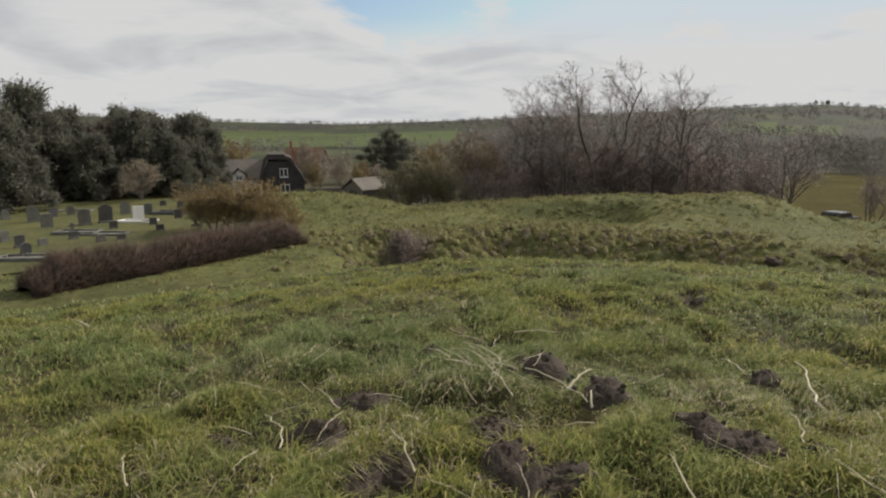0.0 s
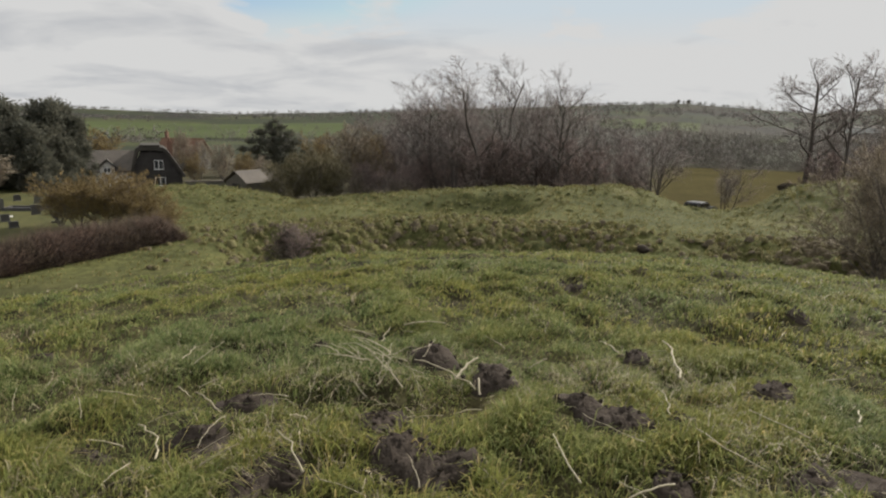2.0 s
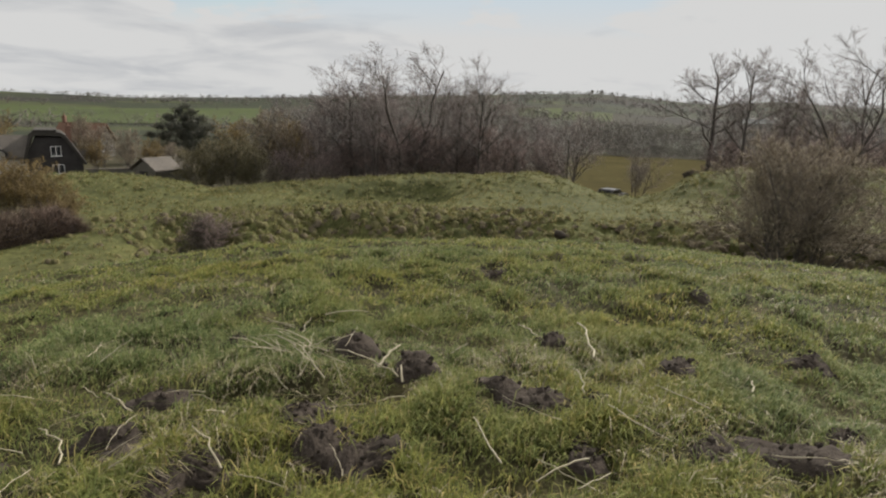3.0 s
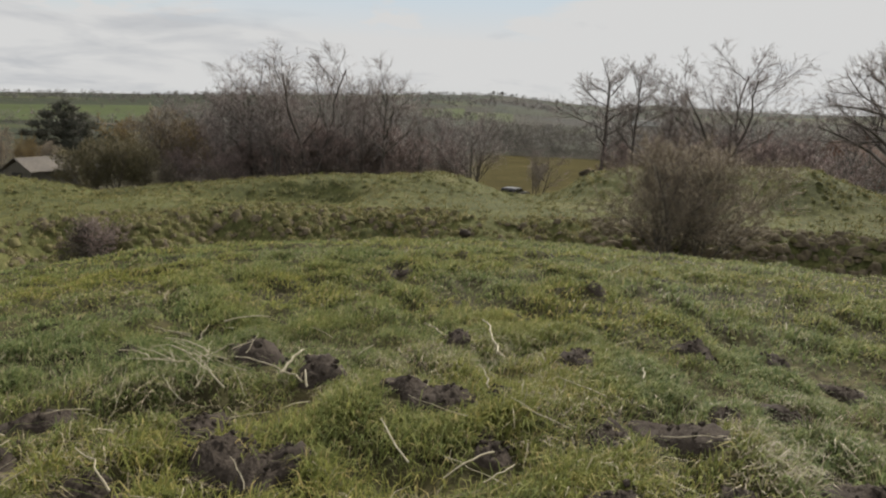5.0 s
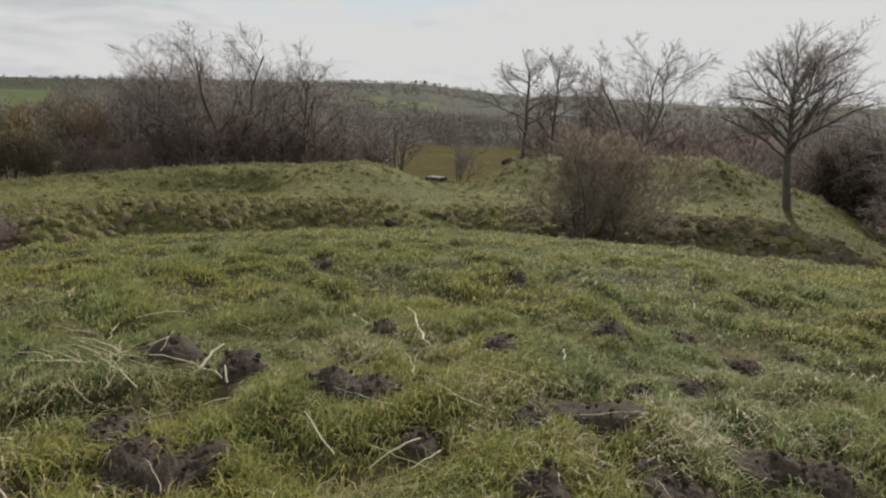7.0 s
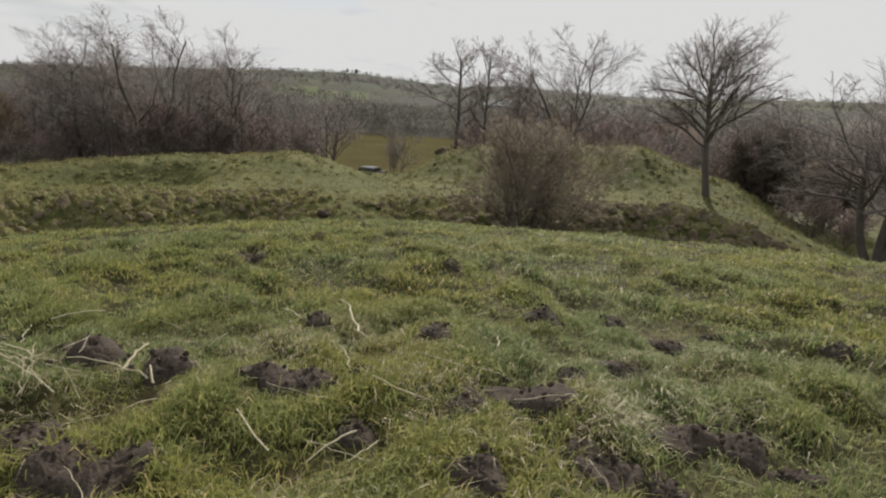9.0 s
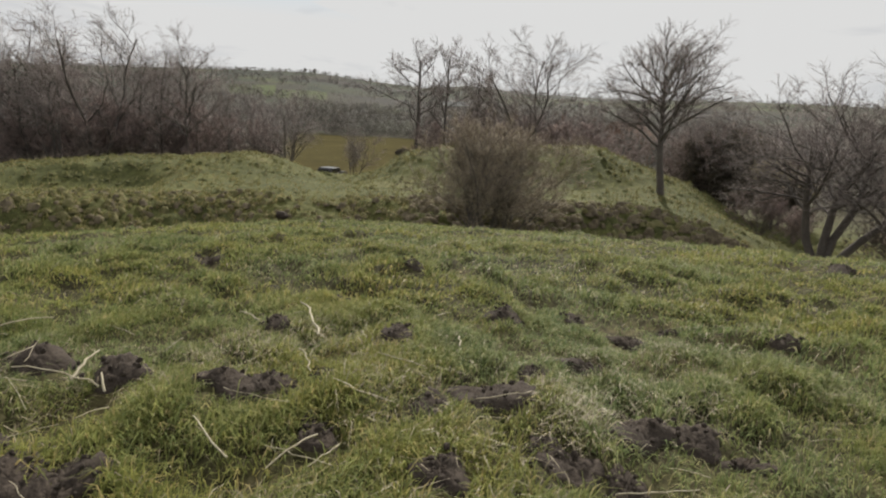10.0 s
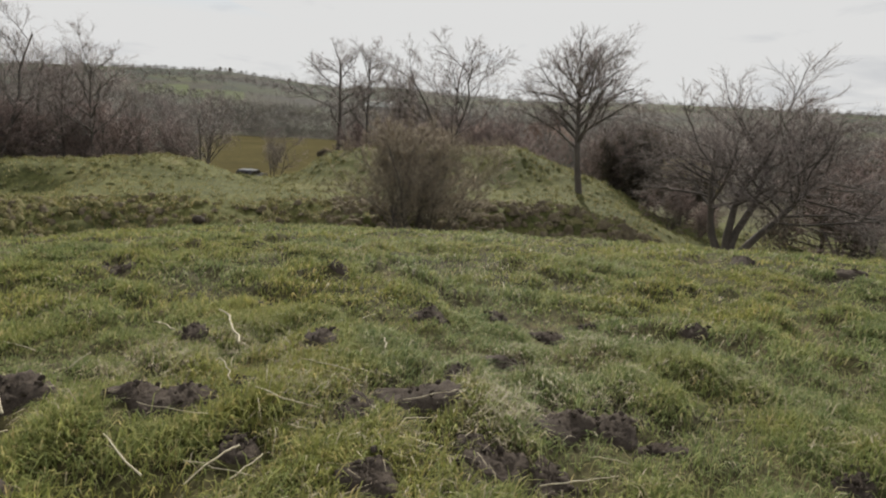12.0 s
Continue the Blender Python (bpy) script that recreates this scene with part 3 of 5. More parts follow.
_b = bmesh.new()
bmesh.ops.create_icosphere(_b, subdivisions=1, radius=0.03)
for v in _b.verts:
    v.co *= 1 + 0.35 * noise.noise(v.co * 40)
CLOD = bpy.data.meshes.new("clod")
_b.to_mesh(CLOD)
_b.free()
CLOD.materials.append(M_SOIL)
# hollows dark only from shade get the same soil domes as real molehills
for i, (a, r, s) in enumerate(SCRAPES_AND_HOLLOWS):
    rg = np.random.default_rng(400 + i)
    k, m = 20, 7
    c = at(a, r)
    V = [(c.x, c.y, float(height(c.x, c.y)) + s * 0.38)]
    for q in range(1, m + 1):
        for j in range(k):
            th = 2 * math.pi * j / k
            rr = s * 1.02 * q / m * (1 + 0.22 * math.sin(2 * th + i) + 0.15 * math.sin(3 * th + 2 * i))
            x, y = c.x + rr * math.cos(th), c.y + rr * math.sin(th)
            dome = s * 0.38 * math.cos(math.pi / 2 * min(1, q / m)) ** 0.8 + 0.022 * rg.uniform(-1, 1)
            V.append((x, y, float(height(x, y)) + (dome if q < m else -0.03)))
    tri = [(0, 1 + j, 1 + (j + 1) % k) for j in range(k)]
    for q in range(m - 1):
        for j in range(k):
            a0, a1 = 1 + q * k + j, 1 + q * k + (j + 1) % k
            tri += [(a0, a0 + k, a1 + k), (a0, a1 + k, a1)]
    V = np.array(V) - np.array(c)
    o = new("molehill", mesh_from("molehill", V, tri, M_SOIL))
    o.location = c
    tagged(o, "crumbly dark mound for bare earth and shaded hollows among grass", "molehill", "molehills on the mound")
    for j in range(11):
        th, rr = rg.uniform(0, 6.28), s * rg.uniform(0.1, 1.3)
        x, y = c.x + rr * math.cos(th), c.y + rr * math.sin(th)
        k_ = new("clod", CLOD)
        k_.parent = o
        k_.matrix_parent_inverse = Matrix.Translation(c).inverted()
        k_.matrix_basis = Matrix.LocRotScale((x, y, float(height(x, y)) + 0.008 + s * 0.38 * max(0.0, math.cos(math.pi / 2 * rr / (s * 1.3))) ** 0.8), Euler(rg.uniform(0, 6.28, 3)), Vector((1, 1, 0.7)) * rg.uniform(0.3, 0.75) * (0.6 + s * 2))

# dead stalks lying in the grass: bearing and distance of both ends, thickness in millimetres
STALKS = (
    (12.1, 3.52, 14.2, 3.74, 12), (14.5, 3.36, 14.4, 3.48, 9), (32.9, 3.93, 31.0, 4.65, 10), (27.3, 4.13, 25.7, 4.83, 6), (5.6, 3.69, 2.0, 4.20, 6),
    (4.2, 3.75, 2.4, 3.94, 6), (6.8, 3.40, 3.7, 3.61, 6), (14.1, 3.41, 8.1, 3.68, 6), (6.9, 4.74, 10.9, 4.79, 7), (-15.9, 2.85, -17.2, 3.40, 6),
    (-2.8, 2.48, -5.4, 2.82, 6), (-10.3, 3.24, -12.4, 3.65, 5), (0.6, 3.85, -1.9, 4.22, 5), (-30.9, 6.91, -31.8, 7.4, 12), (32.5, 3.18, 31.3, 3.47, 5),
    (25.1, 2.47, 22.0, 2.79, 6), (33.5, 2.57, 28.6, 2.37, 6), (46.7, 3.64, 46.4, 3.95, 6), (-29.4, 2.96, -29.5, 3.21, 5))


def stalk(p, q, thick, seed, arch=0.015):
    rg = np.random.default_rng(seed)
    k = 8
    t = np.linspace(0, 1, k)[:, None]
    pts = np.array(p) * (1 - t) + np.array(q) * t
    side = np.cross(np.array(q) - np.array(p), (0, 0, 1.0))
    pts = pts + side * (0.07 * np.sin(t * 3.1) * rg.uniform(-1, 1)) + side * rg.normal(0, 0.018, (k, 1))
    pts[:, 2] += arch * np.sin(t[:, 0] * 3.14)
    v, f = tubes([(pts - pts[0], thick / 2 * np.linspace(1, 0.6, k))], 6)
    o = new("dead_stalk", mesh_from("dead_stalk", v, f, M_STALK, True))
    o.location = pts[0]
    return tagged(o, "pale dry dead stalk lying in the grass", "stalk", "dead stalks in the grass")


# ---- bare trees ----
def tubes(lines, sides):
    """Points and quads of tapered tubes; lines are (points, radii) of equal length."""
    P = np.array([l[0] for l in lines])
    R = np.array([l[1] for l in lines])
    n, k, _ = P.shape
    t = np.gradient(P, axis=1)
    t /= np.linalg.norm(t, axis=2, keepdims=True) + 1e-9
    ref = np.where(np.abs(t[..., 2:3]) > 0.9, [[[1.0, 0, 0]]], [[[0, 0, 1.0]]])
    u = np.cross(t, ref)
    u /= np.linalg.norm(u, axis=2, keepdims=True) + 1e-9
    v = np.cross(t, u)
    an = np.arange(sides) * 2 * np.pi / sides
    ring = P[:, :, None] + R[:, :, None, None] * (np.cos(an)[None, None, :, None] * u[:, :, None] + np.sin(an)[None, None, :, None] * v[:, :, None])
    b = (np.arange(n) * k * sides)[:, None, None] + (np.arange(k - 1) * sides)[None, :, None]
    s0, s1 = np.arange(sides)[None, None], ((np.arange(sides) + 1) % sides)[None, None]
    f = np.stack([b + s0, b + s1, b + sides + s1, b + sides + s0], -1).reshape(-1, 4)
    return ring.reshape(-1, 3), f


for i, (a0, r0, a1, r1, th) in enumerate(STALKS):
    stalk(at(a0, r0, 0.12), at(a1, r1, 0.13), th / 650, 70 + i)
_rg = np.random.default_rng(77)
for i in range(22):
    # a fan of broken straw beside the largest scrape
    p = at(_rg.normal(5.2, 2.2), _rg.uniform(3.35, 4.35), 0.10)
    th = math.pi / 2 + _rg.normal(0.7, 0.5)
    q = p + Vector((math.cos(th), math.sin(th), 0)) * _rg.uniform(0.12, 0.32)
    q.z = float(height(q.x, q.y)) + _rg.uniform(0.08, 0.15)
    stalk(p, q, _rg.uniform(0.004, 0.007), 270 + i, 0.004)
for i in range(44):
    a0, r0 = _rg.choice([-14, -16, 4, 6, 8, -6, -24, 30, 46, 55, 70]) + _rg.normal(0, 6), _rg.uniform(2.4, 4.6)
    th = _rg.uniform(0, 6.28)
    p = at(a0, r0, 0.08)
    ln = _rg.uniform(0.12, 0.34)
    q = p + Vector((math.cos(th) * ln, math.sin(th) * ln, 0.0))
    q.z = float(height(q.x, q.y)) + _rg.uniform(0.08, 0.18)
    stalk(p, q, _rg.uniform(0.003, 0.007), 170 + i, 0.006)


def grow(rg, start, d, length, radius, k, wander, lift):
    pts, d = [np.array(start)], np.array(d, float)
    for _ in range(k - 1):
        d = d + rg.normal(0, wander, 3) + np.array([0, 0, lift])
        d /= np.linalg.norm(d)
        pts.append(pts[-1] + d * length / (k - 1))
    return np.array(pts), radius * np.linspace(1, 0.35, k)


def side_dir(rg, d, angle):
    r = rg.normal(0, 1, 3)
    r -= d * (r @ d)
    r /= np.linalg.norm(r) + 1e-9
    return d * math.cos(angle) + r * math.sin(angle)


def tree_meshes(name, seed, tall, leans=((0.0, 0.0),), fork=0.25, trunk=0.016, base=0.06, spread=0.9, limbs=9, boughs=7, twigs=8, fine=4, lift=0.04, twig_r=0.009, reach=0.45, leader=0.8, twig_mat=None, taper=0.55, bend=1.0):
    """Meshes (trunk, branchwork, crown) of a leafless tree of that height at the origin, one stem for each lean."""
    rg = np.random.default_rng(seed)
    L0, L1, L2, L3, L4 = [], [], [], [], []
    many = len(leans) > 1
    for lx, ly in leans:
        d = np.array([lx + rg.normal(0, 0.02), ly + rg.normal(0, 0.02), 1.0])
        off = np.array([lx, ly, 0]) * tall * base if many else np.zeros(3)
        L0.append(grow(rg, off + np.array([0, 0, -0.25]), d / np.linalg.norm(d), tall * leader * rg.uniform(0.92, 1.08), tall * trunk * (0.65 if many else 1), 9, 0.08 * bend if many else 0.02 * bend, 0.05))

    def spawn(parents, out, count, lo, length, ratio, angle, k, wander, lf):
        for pts, rad in parents:
            plen = np.linalg.norm(np.diff(pts, axis=0), axis=1).sum()
            m = max(1, int(round(count * rg.uniform(0.75, 1.25))))
            for i in range(m):
                f = lo + (1 - lo) * (i + rg.uniform(0.1, 0.95)) / m
                q = f * (len(pts) - 1)
                j = min(int(q), len(pts) - 2)
                p = pts[j] + (pts[j + 1] - pts[j]) * (q - j)
                d = pts[j + 1] - pts[j]
                d /= np.linalg.norm(d)
                r = (rad[j] + (rad[j + 1] - rad[j]) * (q - j)) * ratio
                if out is L1 and not many:
                    # limbs leave a single trunk evenly all round
                    e = np.cross(d, (math.sin(2.4 * i), math.cos(2.4 * i), 0.0))
                    aim = angle * rg.uniform(0.75, 1.15)
                    way = d * math.cos(aim) + e / (np.linalg.norm(e) + 1e-9) * math.sin(aim)
                else:
                    way = side_dir(rg, d, angle * rg.uniform(0.65, 1.25))
                out.append(grow(rg, p, way, length(plen, f) * rg.uniform(0.7, 1.2), max(r, twig_r * 0.8), k, wander, lf))
    spawn(L0, L1, limbs, fork, lambda p, f: tall * reach * (1.15 - taper * f), 0.62, spread, 7, 0.085 * bend, lift)
    spawn(L1, L2, boughs, 0.22, lambda p, f: p * 0.55 * (1.15 - 0.5 * f), 0.6, 0.75, 4, 0.11 * bend, lift * 0.8)
    spawn(L2, L3, twigs, 0.15, lambda p, f: p * 0.55 * (1.1 - 0.4 * f), 0.55, 0.7, 3, 0.18, lift * 0.6)
    for pts, rad in L3:
        rad[:] = np.maximum(rad, twig_r * np.linspace(1.2, 0.6, len(rad)))
    if fine:
        spawn(L3, L4, fine, 0.2, lambda p, f: p * 0.6, 0.7, 0.6, 2, 0.2, 0.02)
        for pts, rad in L4:
            rad[:] = twig_r * np.linspace(0.8, 0.45, len(rad))
    out = []
    for line in L0:
        v, f = tubes([line], 8)
        out.append(("stem" if many else "trunk", mesh_from(name + "_trunk", v, f, M_BARK, True)))
    v1, f1 = tubes(L1, 5)
    v2, f2 = tubes(L2, 3)
    out.append(("branchwork", mesh_from(name + "_branchwork", np.concatenate([v1, v2]), np.concatenate([f1, f2 + len(v1)]), M_BARK, True)))
    v3, f3 = tubes(L3, 3)
    f3 = np.concatenate([f3[:, [0, 1, 2]], f3[:, [0, 2, 3]]])
    # the finest twigs are three-sided spikes
    p, d = np.array([l[0][0] for l in L4]), np.array([l[0][-1] - l[0][0] for l in L4])
    u = np.cross(d, rg.normal(0, 1, d.shape))
    u *= twig_r * 0.75 / (np.linalg.norm(u, axis=1)[:, None] + 1e-9)
    w = np.cross(d, u)
    w *= twig_r * 0.75 / (np.linalg.norm(w, axis=1)[:, None] + 1e-9)
    v4 = np.stack([p + u, p - 0.5 * u + 0.87 * w, p - 0.5 * u - 0.87 * w, p + d], 1).reshape(-1, 3)
    k4 = np.arange(len(p))[:, None] * 4
    f4 = np.stack([k4 + [0, 1, 3], k4 + [1, 2, 3], k4 + [2, 0, 3]], 1).reshape(-1, 3)
    out.append(("crown", mesh_from(name + "_crown", np.concatenate([v3, v4]), np.concatenate([f3, f4 + len(v3)]), twig_mat or M_TWIG)))
    top = max(p[:, 2].max() for g in (L0, L1, L2, L3) for p, _ in g)
    return top, out


def plant(name, meshes, place, label, group="", turn=0.0, scale=(1, 1, 1), category="tree"):
    t = new(name)
    t.matrix_world = Matrix.LocRotScale(place, Euler((0, 0, radians(turn))), Vector(scale))
    for n, me in meshes:
        o = new(n, me)
        o.parent = t
    return tagged(t, label, category, group)


def fan(n, lean, seed):
    rg = np.random.default_rng(seed)
    return [(lean * math.sqrt((i + 0.5) / n) * math.cos(2.4 * i), lean * math.sqrt((i + 0.5) / n) * math.sin(2.4 * i)) for i in range(n)]


KINDS = {
    "round": tree_meshes("round", 8, 12.0, leans=((-0.09, 0.0),), fork=0.4, spread=0.95, limbs=26, boughs=9, twigs=8, fine=5, lift=0.035, reach=0.40, leader=0.74, taper=0.35, trunk=0.021, twig_r=0.0085, bend=1.6),
    "tall": tree_meshes("tall", 7, 15.0, fork=0.35, spread=0.85, limbs=14, boughs=8, twigs=7, fine=4, lift=0.05, trunk=0.013, reach=0.40, leader=0.8, bend=1.4, twig_r=0.011),
    "vase": tree_meshes("vase", 29, 14.0, leans=((0.05, 0.0), (-0.22, 0.1), (0.25, -0.05)), fork=0.3, spread=0.8, limbs=10, boughs=8, twigs=6, fine=4, lift=0.05, trunk=0.014, reach=0.40, leader=0.85, bend=1.4, twig_r=0.011),
    "multi": tree_meshes("multi", 11, 10.0, leans=((0.06, 0), (-0.2, 0.08), (0.3, -0.1)), fork=0.3, spread=0.8, limbs=8, boughs=7, twigs=6, fine=3, lift=0.05, reach=0.42, twig_r=0.013),
    "slim": tree_meshes("slim", 15, 14.0, fork=0.42, spread=1.0, limbs=14, boughs=7, twigs=7, fine=4, lift=0.05, trunk=0.012, reach=0.28, bend=1.4, twig_r=0.0095),
    "oak": tree_meshes("oak", 37, 9.0, leans=((-0.24, 0.06), (0.08, 0.0), (0.26, 0.1), (0.50, -0.05)), fork=0.45, spread=1.1, limbs=12, boughs=9, twigs=8, fine=4, lift=0.026, trunk=0.036, reach=0.42, leader=0.84, taper=0.1, twig_r=0.009, bend=1.2),
    "shrub": tree_meshes("shrub", 19, 5.0, leans=fan(15, 0.26, 1), base=0.5, fork=0.15, spread=0.62, limbs=9, boughs=6, twigs=6, fine=5, lift=0.03, trunk=0.010, twig_r=0.0075, reach=0.42, leader=0.80, twig_mat=M_TAN_TWIG),
    "thicket": tree_meshes("thicket", 23, 5.5, leans=fan(7, 0.45, 2), fork=0.08, spread=0.75, limbs=7, boughs=5, twigs=5, fine=4, lift=0.05, trunk=0.011, twig_r=0.018, reach=0.42, twig_mat=M_RED_TWIG),
    "olive": tree_meshes("olive", 53, 5.5, leans=fan(8, 0.4, 2), fork=0.08, spread=0.75, limbs=8, boughs=6, twigs=6, fine=4, lift=0.05, trunk=0.010, twig_r=0.017, reach=0.42, twig_mat=M_OLIVE_TWIG),
    "golden": tree_meshes("golden", 41, 5.5, leans=fan(8, 0.5, 3), fork=0.08, spread=0.6, limbs=7, boughs=5, twigs=5, fine=4, lift=0.08, trunk=0.009, twig_r=0.018, reach=0.40, twig_mat=M_GOLD_TWIG),
    "tan": tree_meshes("tan", 43, 6.0, leans=fan(4, 0.35, 4), fork=0.15, spread=0.75, limbs=9, boughs=6, twigs=6, fine=2, lift=0.05, trunk=0.012, twig_r=0.016, reach=0.42, twig_mat=M_TAN_TWIG),
}


def tree(kind, az, r, top, label, wide=1.0, group="", turn=0.0, name="bare_tree", category="tree"):
    """Plants a tree whose tip reaches the elevation top (degrees) seen from the mound."""
    tall, meshes = KINDS[kind]
    p = at(az, r)
    s = (EYE + r * math.tan(radians(top)) - p.z) / tall
    return plant(name, meshes, p, label, group, turn - az, (s * wide, s * wide, s), category)


for i, (kind, az, r, top, wide) in enumerate((
        ("vase", 13.4, 55, 6.0, 1.3), ("tall", 9.2, 57, 4.2, 1.3), ("tall", 20.9, 54, 5.2, 1.15), ("tall", 17.2, 58, 3.0, 0.9), ("multi", 11.2, 54, 2.4, 0.9),
        ("multi", 6.2, 60, 1.7, 0.9), ("tall", 24.0, 56, 1.3, 0.7), ("multi", 29.3, 56, 0.5, 1.1), ("multi", 26.4, 62, -0.6, 0.9), ("multi", 19.0, 62, 2.2, 0.9), ("vase", 15.4, 64, 3.2, 0.8), ("tall", 11.2, 62, 4.6, 0.95), ("tall", 18.8, 57, 3.9, 0.85), ("tall", 7.4, 60, 2.6, 0.9),
        ("slim", 40.3, 66, 5.2, 1.6), ("multi", 66.0, 47, 1.5, 0.9), ("tall", 68.3, 49, 0.9, 1.0), ("tall", 26.2, 66, 0.9, 1.0), ("slim", 43.3, 64, 5.8, 1.0), ("slim", 46.2, 66, 4.2, 0.9), ("vase", 50.9, 62, 6.7, 1.2), ("multi", 47.0, 66, 1.6, 0.8), ("multi", 56.5, 70, 1.2, 1.0), ("tall", 59.5, 66, 1.8, 0.9),
        ("multi", 67.5, 52, 1.0, 0.9), ("multi", 86.0, 44, 1.5, 1.1), ("multi", 80.5, 56, 0.6, 1.0))):
    tree(kind, az, r, top, "leafless grey-brown tree beyond the grassy bank", wide, "trees beyond the bank", 40 * i)
tree("round", 62.8, 36, 7.9, "leafless round-crowned tree standing on the grassy shelf", 1.08)
tree("oak", 75.4, 31, 6.2, "many-stemmed spreading leafless oak at the foot of the mound", 1.25)
tree("shrub", 47.8, 24.6, 0.1, "dense leafless twiggy tan shrub growing in the ditch", 1.12, name="bare_shrub", category="shrub")
tree("multi", 34.9, 55, -2.3, "small leafless tree in the gap of the bank", 0.95)
for i, (kind, az, r, top, wide) in enumerate((
        ("thicket", 8.0, 58, -2.6, 1.3), ("thicket", 12.2, 60, -1.6, 1.3), ("thicket", 16.3, 57, -1.2, 1.2), ("thicket", 19.6, 58, -1.4, 1.2), ("thicket", 23.3, 62, -1.8, 1.2), ("thicket", 26.8, 60, -2.2, 1.1),
        ("olive", -1.6, 55, -1.9, 1.0), ("olive", -3.8, 54, -2.8, 1.0), ("olive", 0.2, 56, -2.7, 1.0), ("tan", 2.4, 60, 0.1, 1.1), ("golden", 3.4, 63, -0.5, 1.0),
        ("thicket", 45.0, 64, -1.0, 1.2), ("thicket", 48.8, 64, -0.2, 1.2), ("thicket", 51.8, 68, -0.2, 1.2), ("thicket", 56.0, 64, -0.6, 1.2), ("thicket", 67.6, 47, -0.2, 1.0), ("thicket", 14.2, 56, -0.6, 1.3), ("thicket", 21.4, 56, -0.8, 1.2), ("thicket", 10.2, 56, -1.4, 1.2), ("thicket", 3.4, 57, -3.4, 1.2), ("thicket", 6.8, 55, -3.9, 1.4), ("thicket", 5.2, 64, -1.2, 1.0), ("thicket", 42.0, 66, -1.4, 1.2), ("thicket", 53.6, 62, -0.9, 1.2), ("thicket", 58.0, 58, -1.8, 1.1),
        ("thicket", 64.6, 50, -0.8, 1.0), ("thicket", 84.0, 38, -1.4, 1.2), ("thicket", 71.0, 39, -5.2, 1.3), ("thicket", 73.4, 36, -6.6, 1.3), ("thicket", 88.5, 38, 0.2, 1.3))):
    tree(kind, az, r, top, "tangled leafless brown thicket behind the bank", wide, "thickets beyond the bank", 63 * i, "thicket", "shrub")


# ---- evergreen and leafy plants ----
def leaf_cloud(name, clumps, n, size, seed, mat, flat=1.0):
    """Small pointed leaves over clumps (x, y, z, radius), thickest near their outsides."""
    rg = np.random.default_rng(seed)
    C = np.array(clumps, float)
    w = C[:, 3] ** 2
    i = rg.choice(len(C), n, p=w / w.sum())
    d = rg.normal(0, 1, (n, 3))
    d /= np.linalg.norm(d, axis=1)[:, None]
    rr = C[i, 3] * rg.uniform(0.1, 1, n) ** 0.6 * (1 + 0.36 * rg.normal(0, 1, n))
    p = C[i, :3] + d * rr[:, None] * np.array([1, 1, flat])
    u = rg.normal(0, 1, (n, 3))
    u += 0.7 * d + np.array([0, 0, 0.7])
    u /= np.linalg.norm(u, axis=1)[:, None]
    v = np.cross(u, d)
    v /= np.linalg.norm(v, axis=1)[:, None] + 1e-9
    s = (size * rg.uniform(0.5, 1.3, n))[:, None]
    P = np.stack([p - v * s * 0.25, p + v * s * 0.25, p + u * s * 1.25], 1).reshape(-1, 3)
    return mesh_from(name, P, np.arange(n * 3).reshape(-1, 3), mat)


def leafy(name, az, r, top, clumps, n, size, seed, mat, label, category="tree", group="", tall=1.0, flat=1.0, trunk_r=0.2):
    """A plant of given clumps in a unit of its height, on a trunk with a few limbs."""
    p = at(az, r)
    h = EYE + r * math.tan(radians(top)) - p.z
    C = [(x * h, y * h, z * h, q * h) for x, y, z, q in clumps]
    rg = np.random.default_rng(seed)
    lines = [grow(rg, (0, 0, -0.2), (0, 0, 1), h * 0.85, trunk_r * h / 8, 7, 0.03, 0.02)]
    for x, y, z, q in C:
        s = np.array([0, 0, z * 0.6])
        e = np.array([x, y, z])
        t = np.linspace(0, 1, 7)[:, None]
        lines.append((s * (1 - t) + e * t, trunk_r * 0.35 * h / 8 * np.linspace(1, 0.4, 7)))
    v, f = tubes(lines, 6)
    return plant(name, [("trunk", mesh_from(name + "_trunk", v, f, M_BARK, True)), ("foliage", leaf_cloud(name + "_foliage", C, n, size, seed, mat, flat))], p, label, group, -az, (1, 1, 1), category)


def heap(seed, n, wide, low=0.15, top=0.9, cone=0.6, q=0.16):
    rg = np.random.default_rng(seed)
    out = []
    for i in range(n):
        z = low + (top - low) * (i + 0.5) / n
        a, rad = rg.uniform(0, 6.28), wide * (1 - cone * (z - low) / (top - low)) * math.sqrt(rg.uniform(0.05, 1))
        out.append((rad * math.cos(a), rad * math.sin(a), z, q * rg.uniform(0.7, 1.25)))
    return out


EVERGREENS = ((-36.5, 50, 2.6, .5), (-33.6, 53, 3.4, .40), (-31.8, 55, 0.9, .36), (-29.8, 58, 0.2, .40), (-26.5, 54, 1.4, .40), (-24.7, 57, 1.0, .42), (-22.3, 55, 1.25, .38), (-20.4, 57, 0.0, .30), (-39.5, 52, 2.2, .4), (-28.3, 60, 0.5, .36), (-35.2, 47, 0.8, .45), (-31.0, 57, 1.6, .34), (-29.2, 52, -0.4, .42), (-25.4, 60, 1.5, .34), (-23.4, 52, -0.6, .42), (-21.2, 61, 1.1, .34), (-27.4, 62, 1.7, .30))
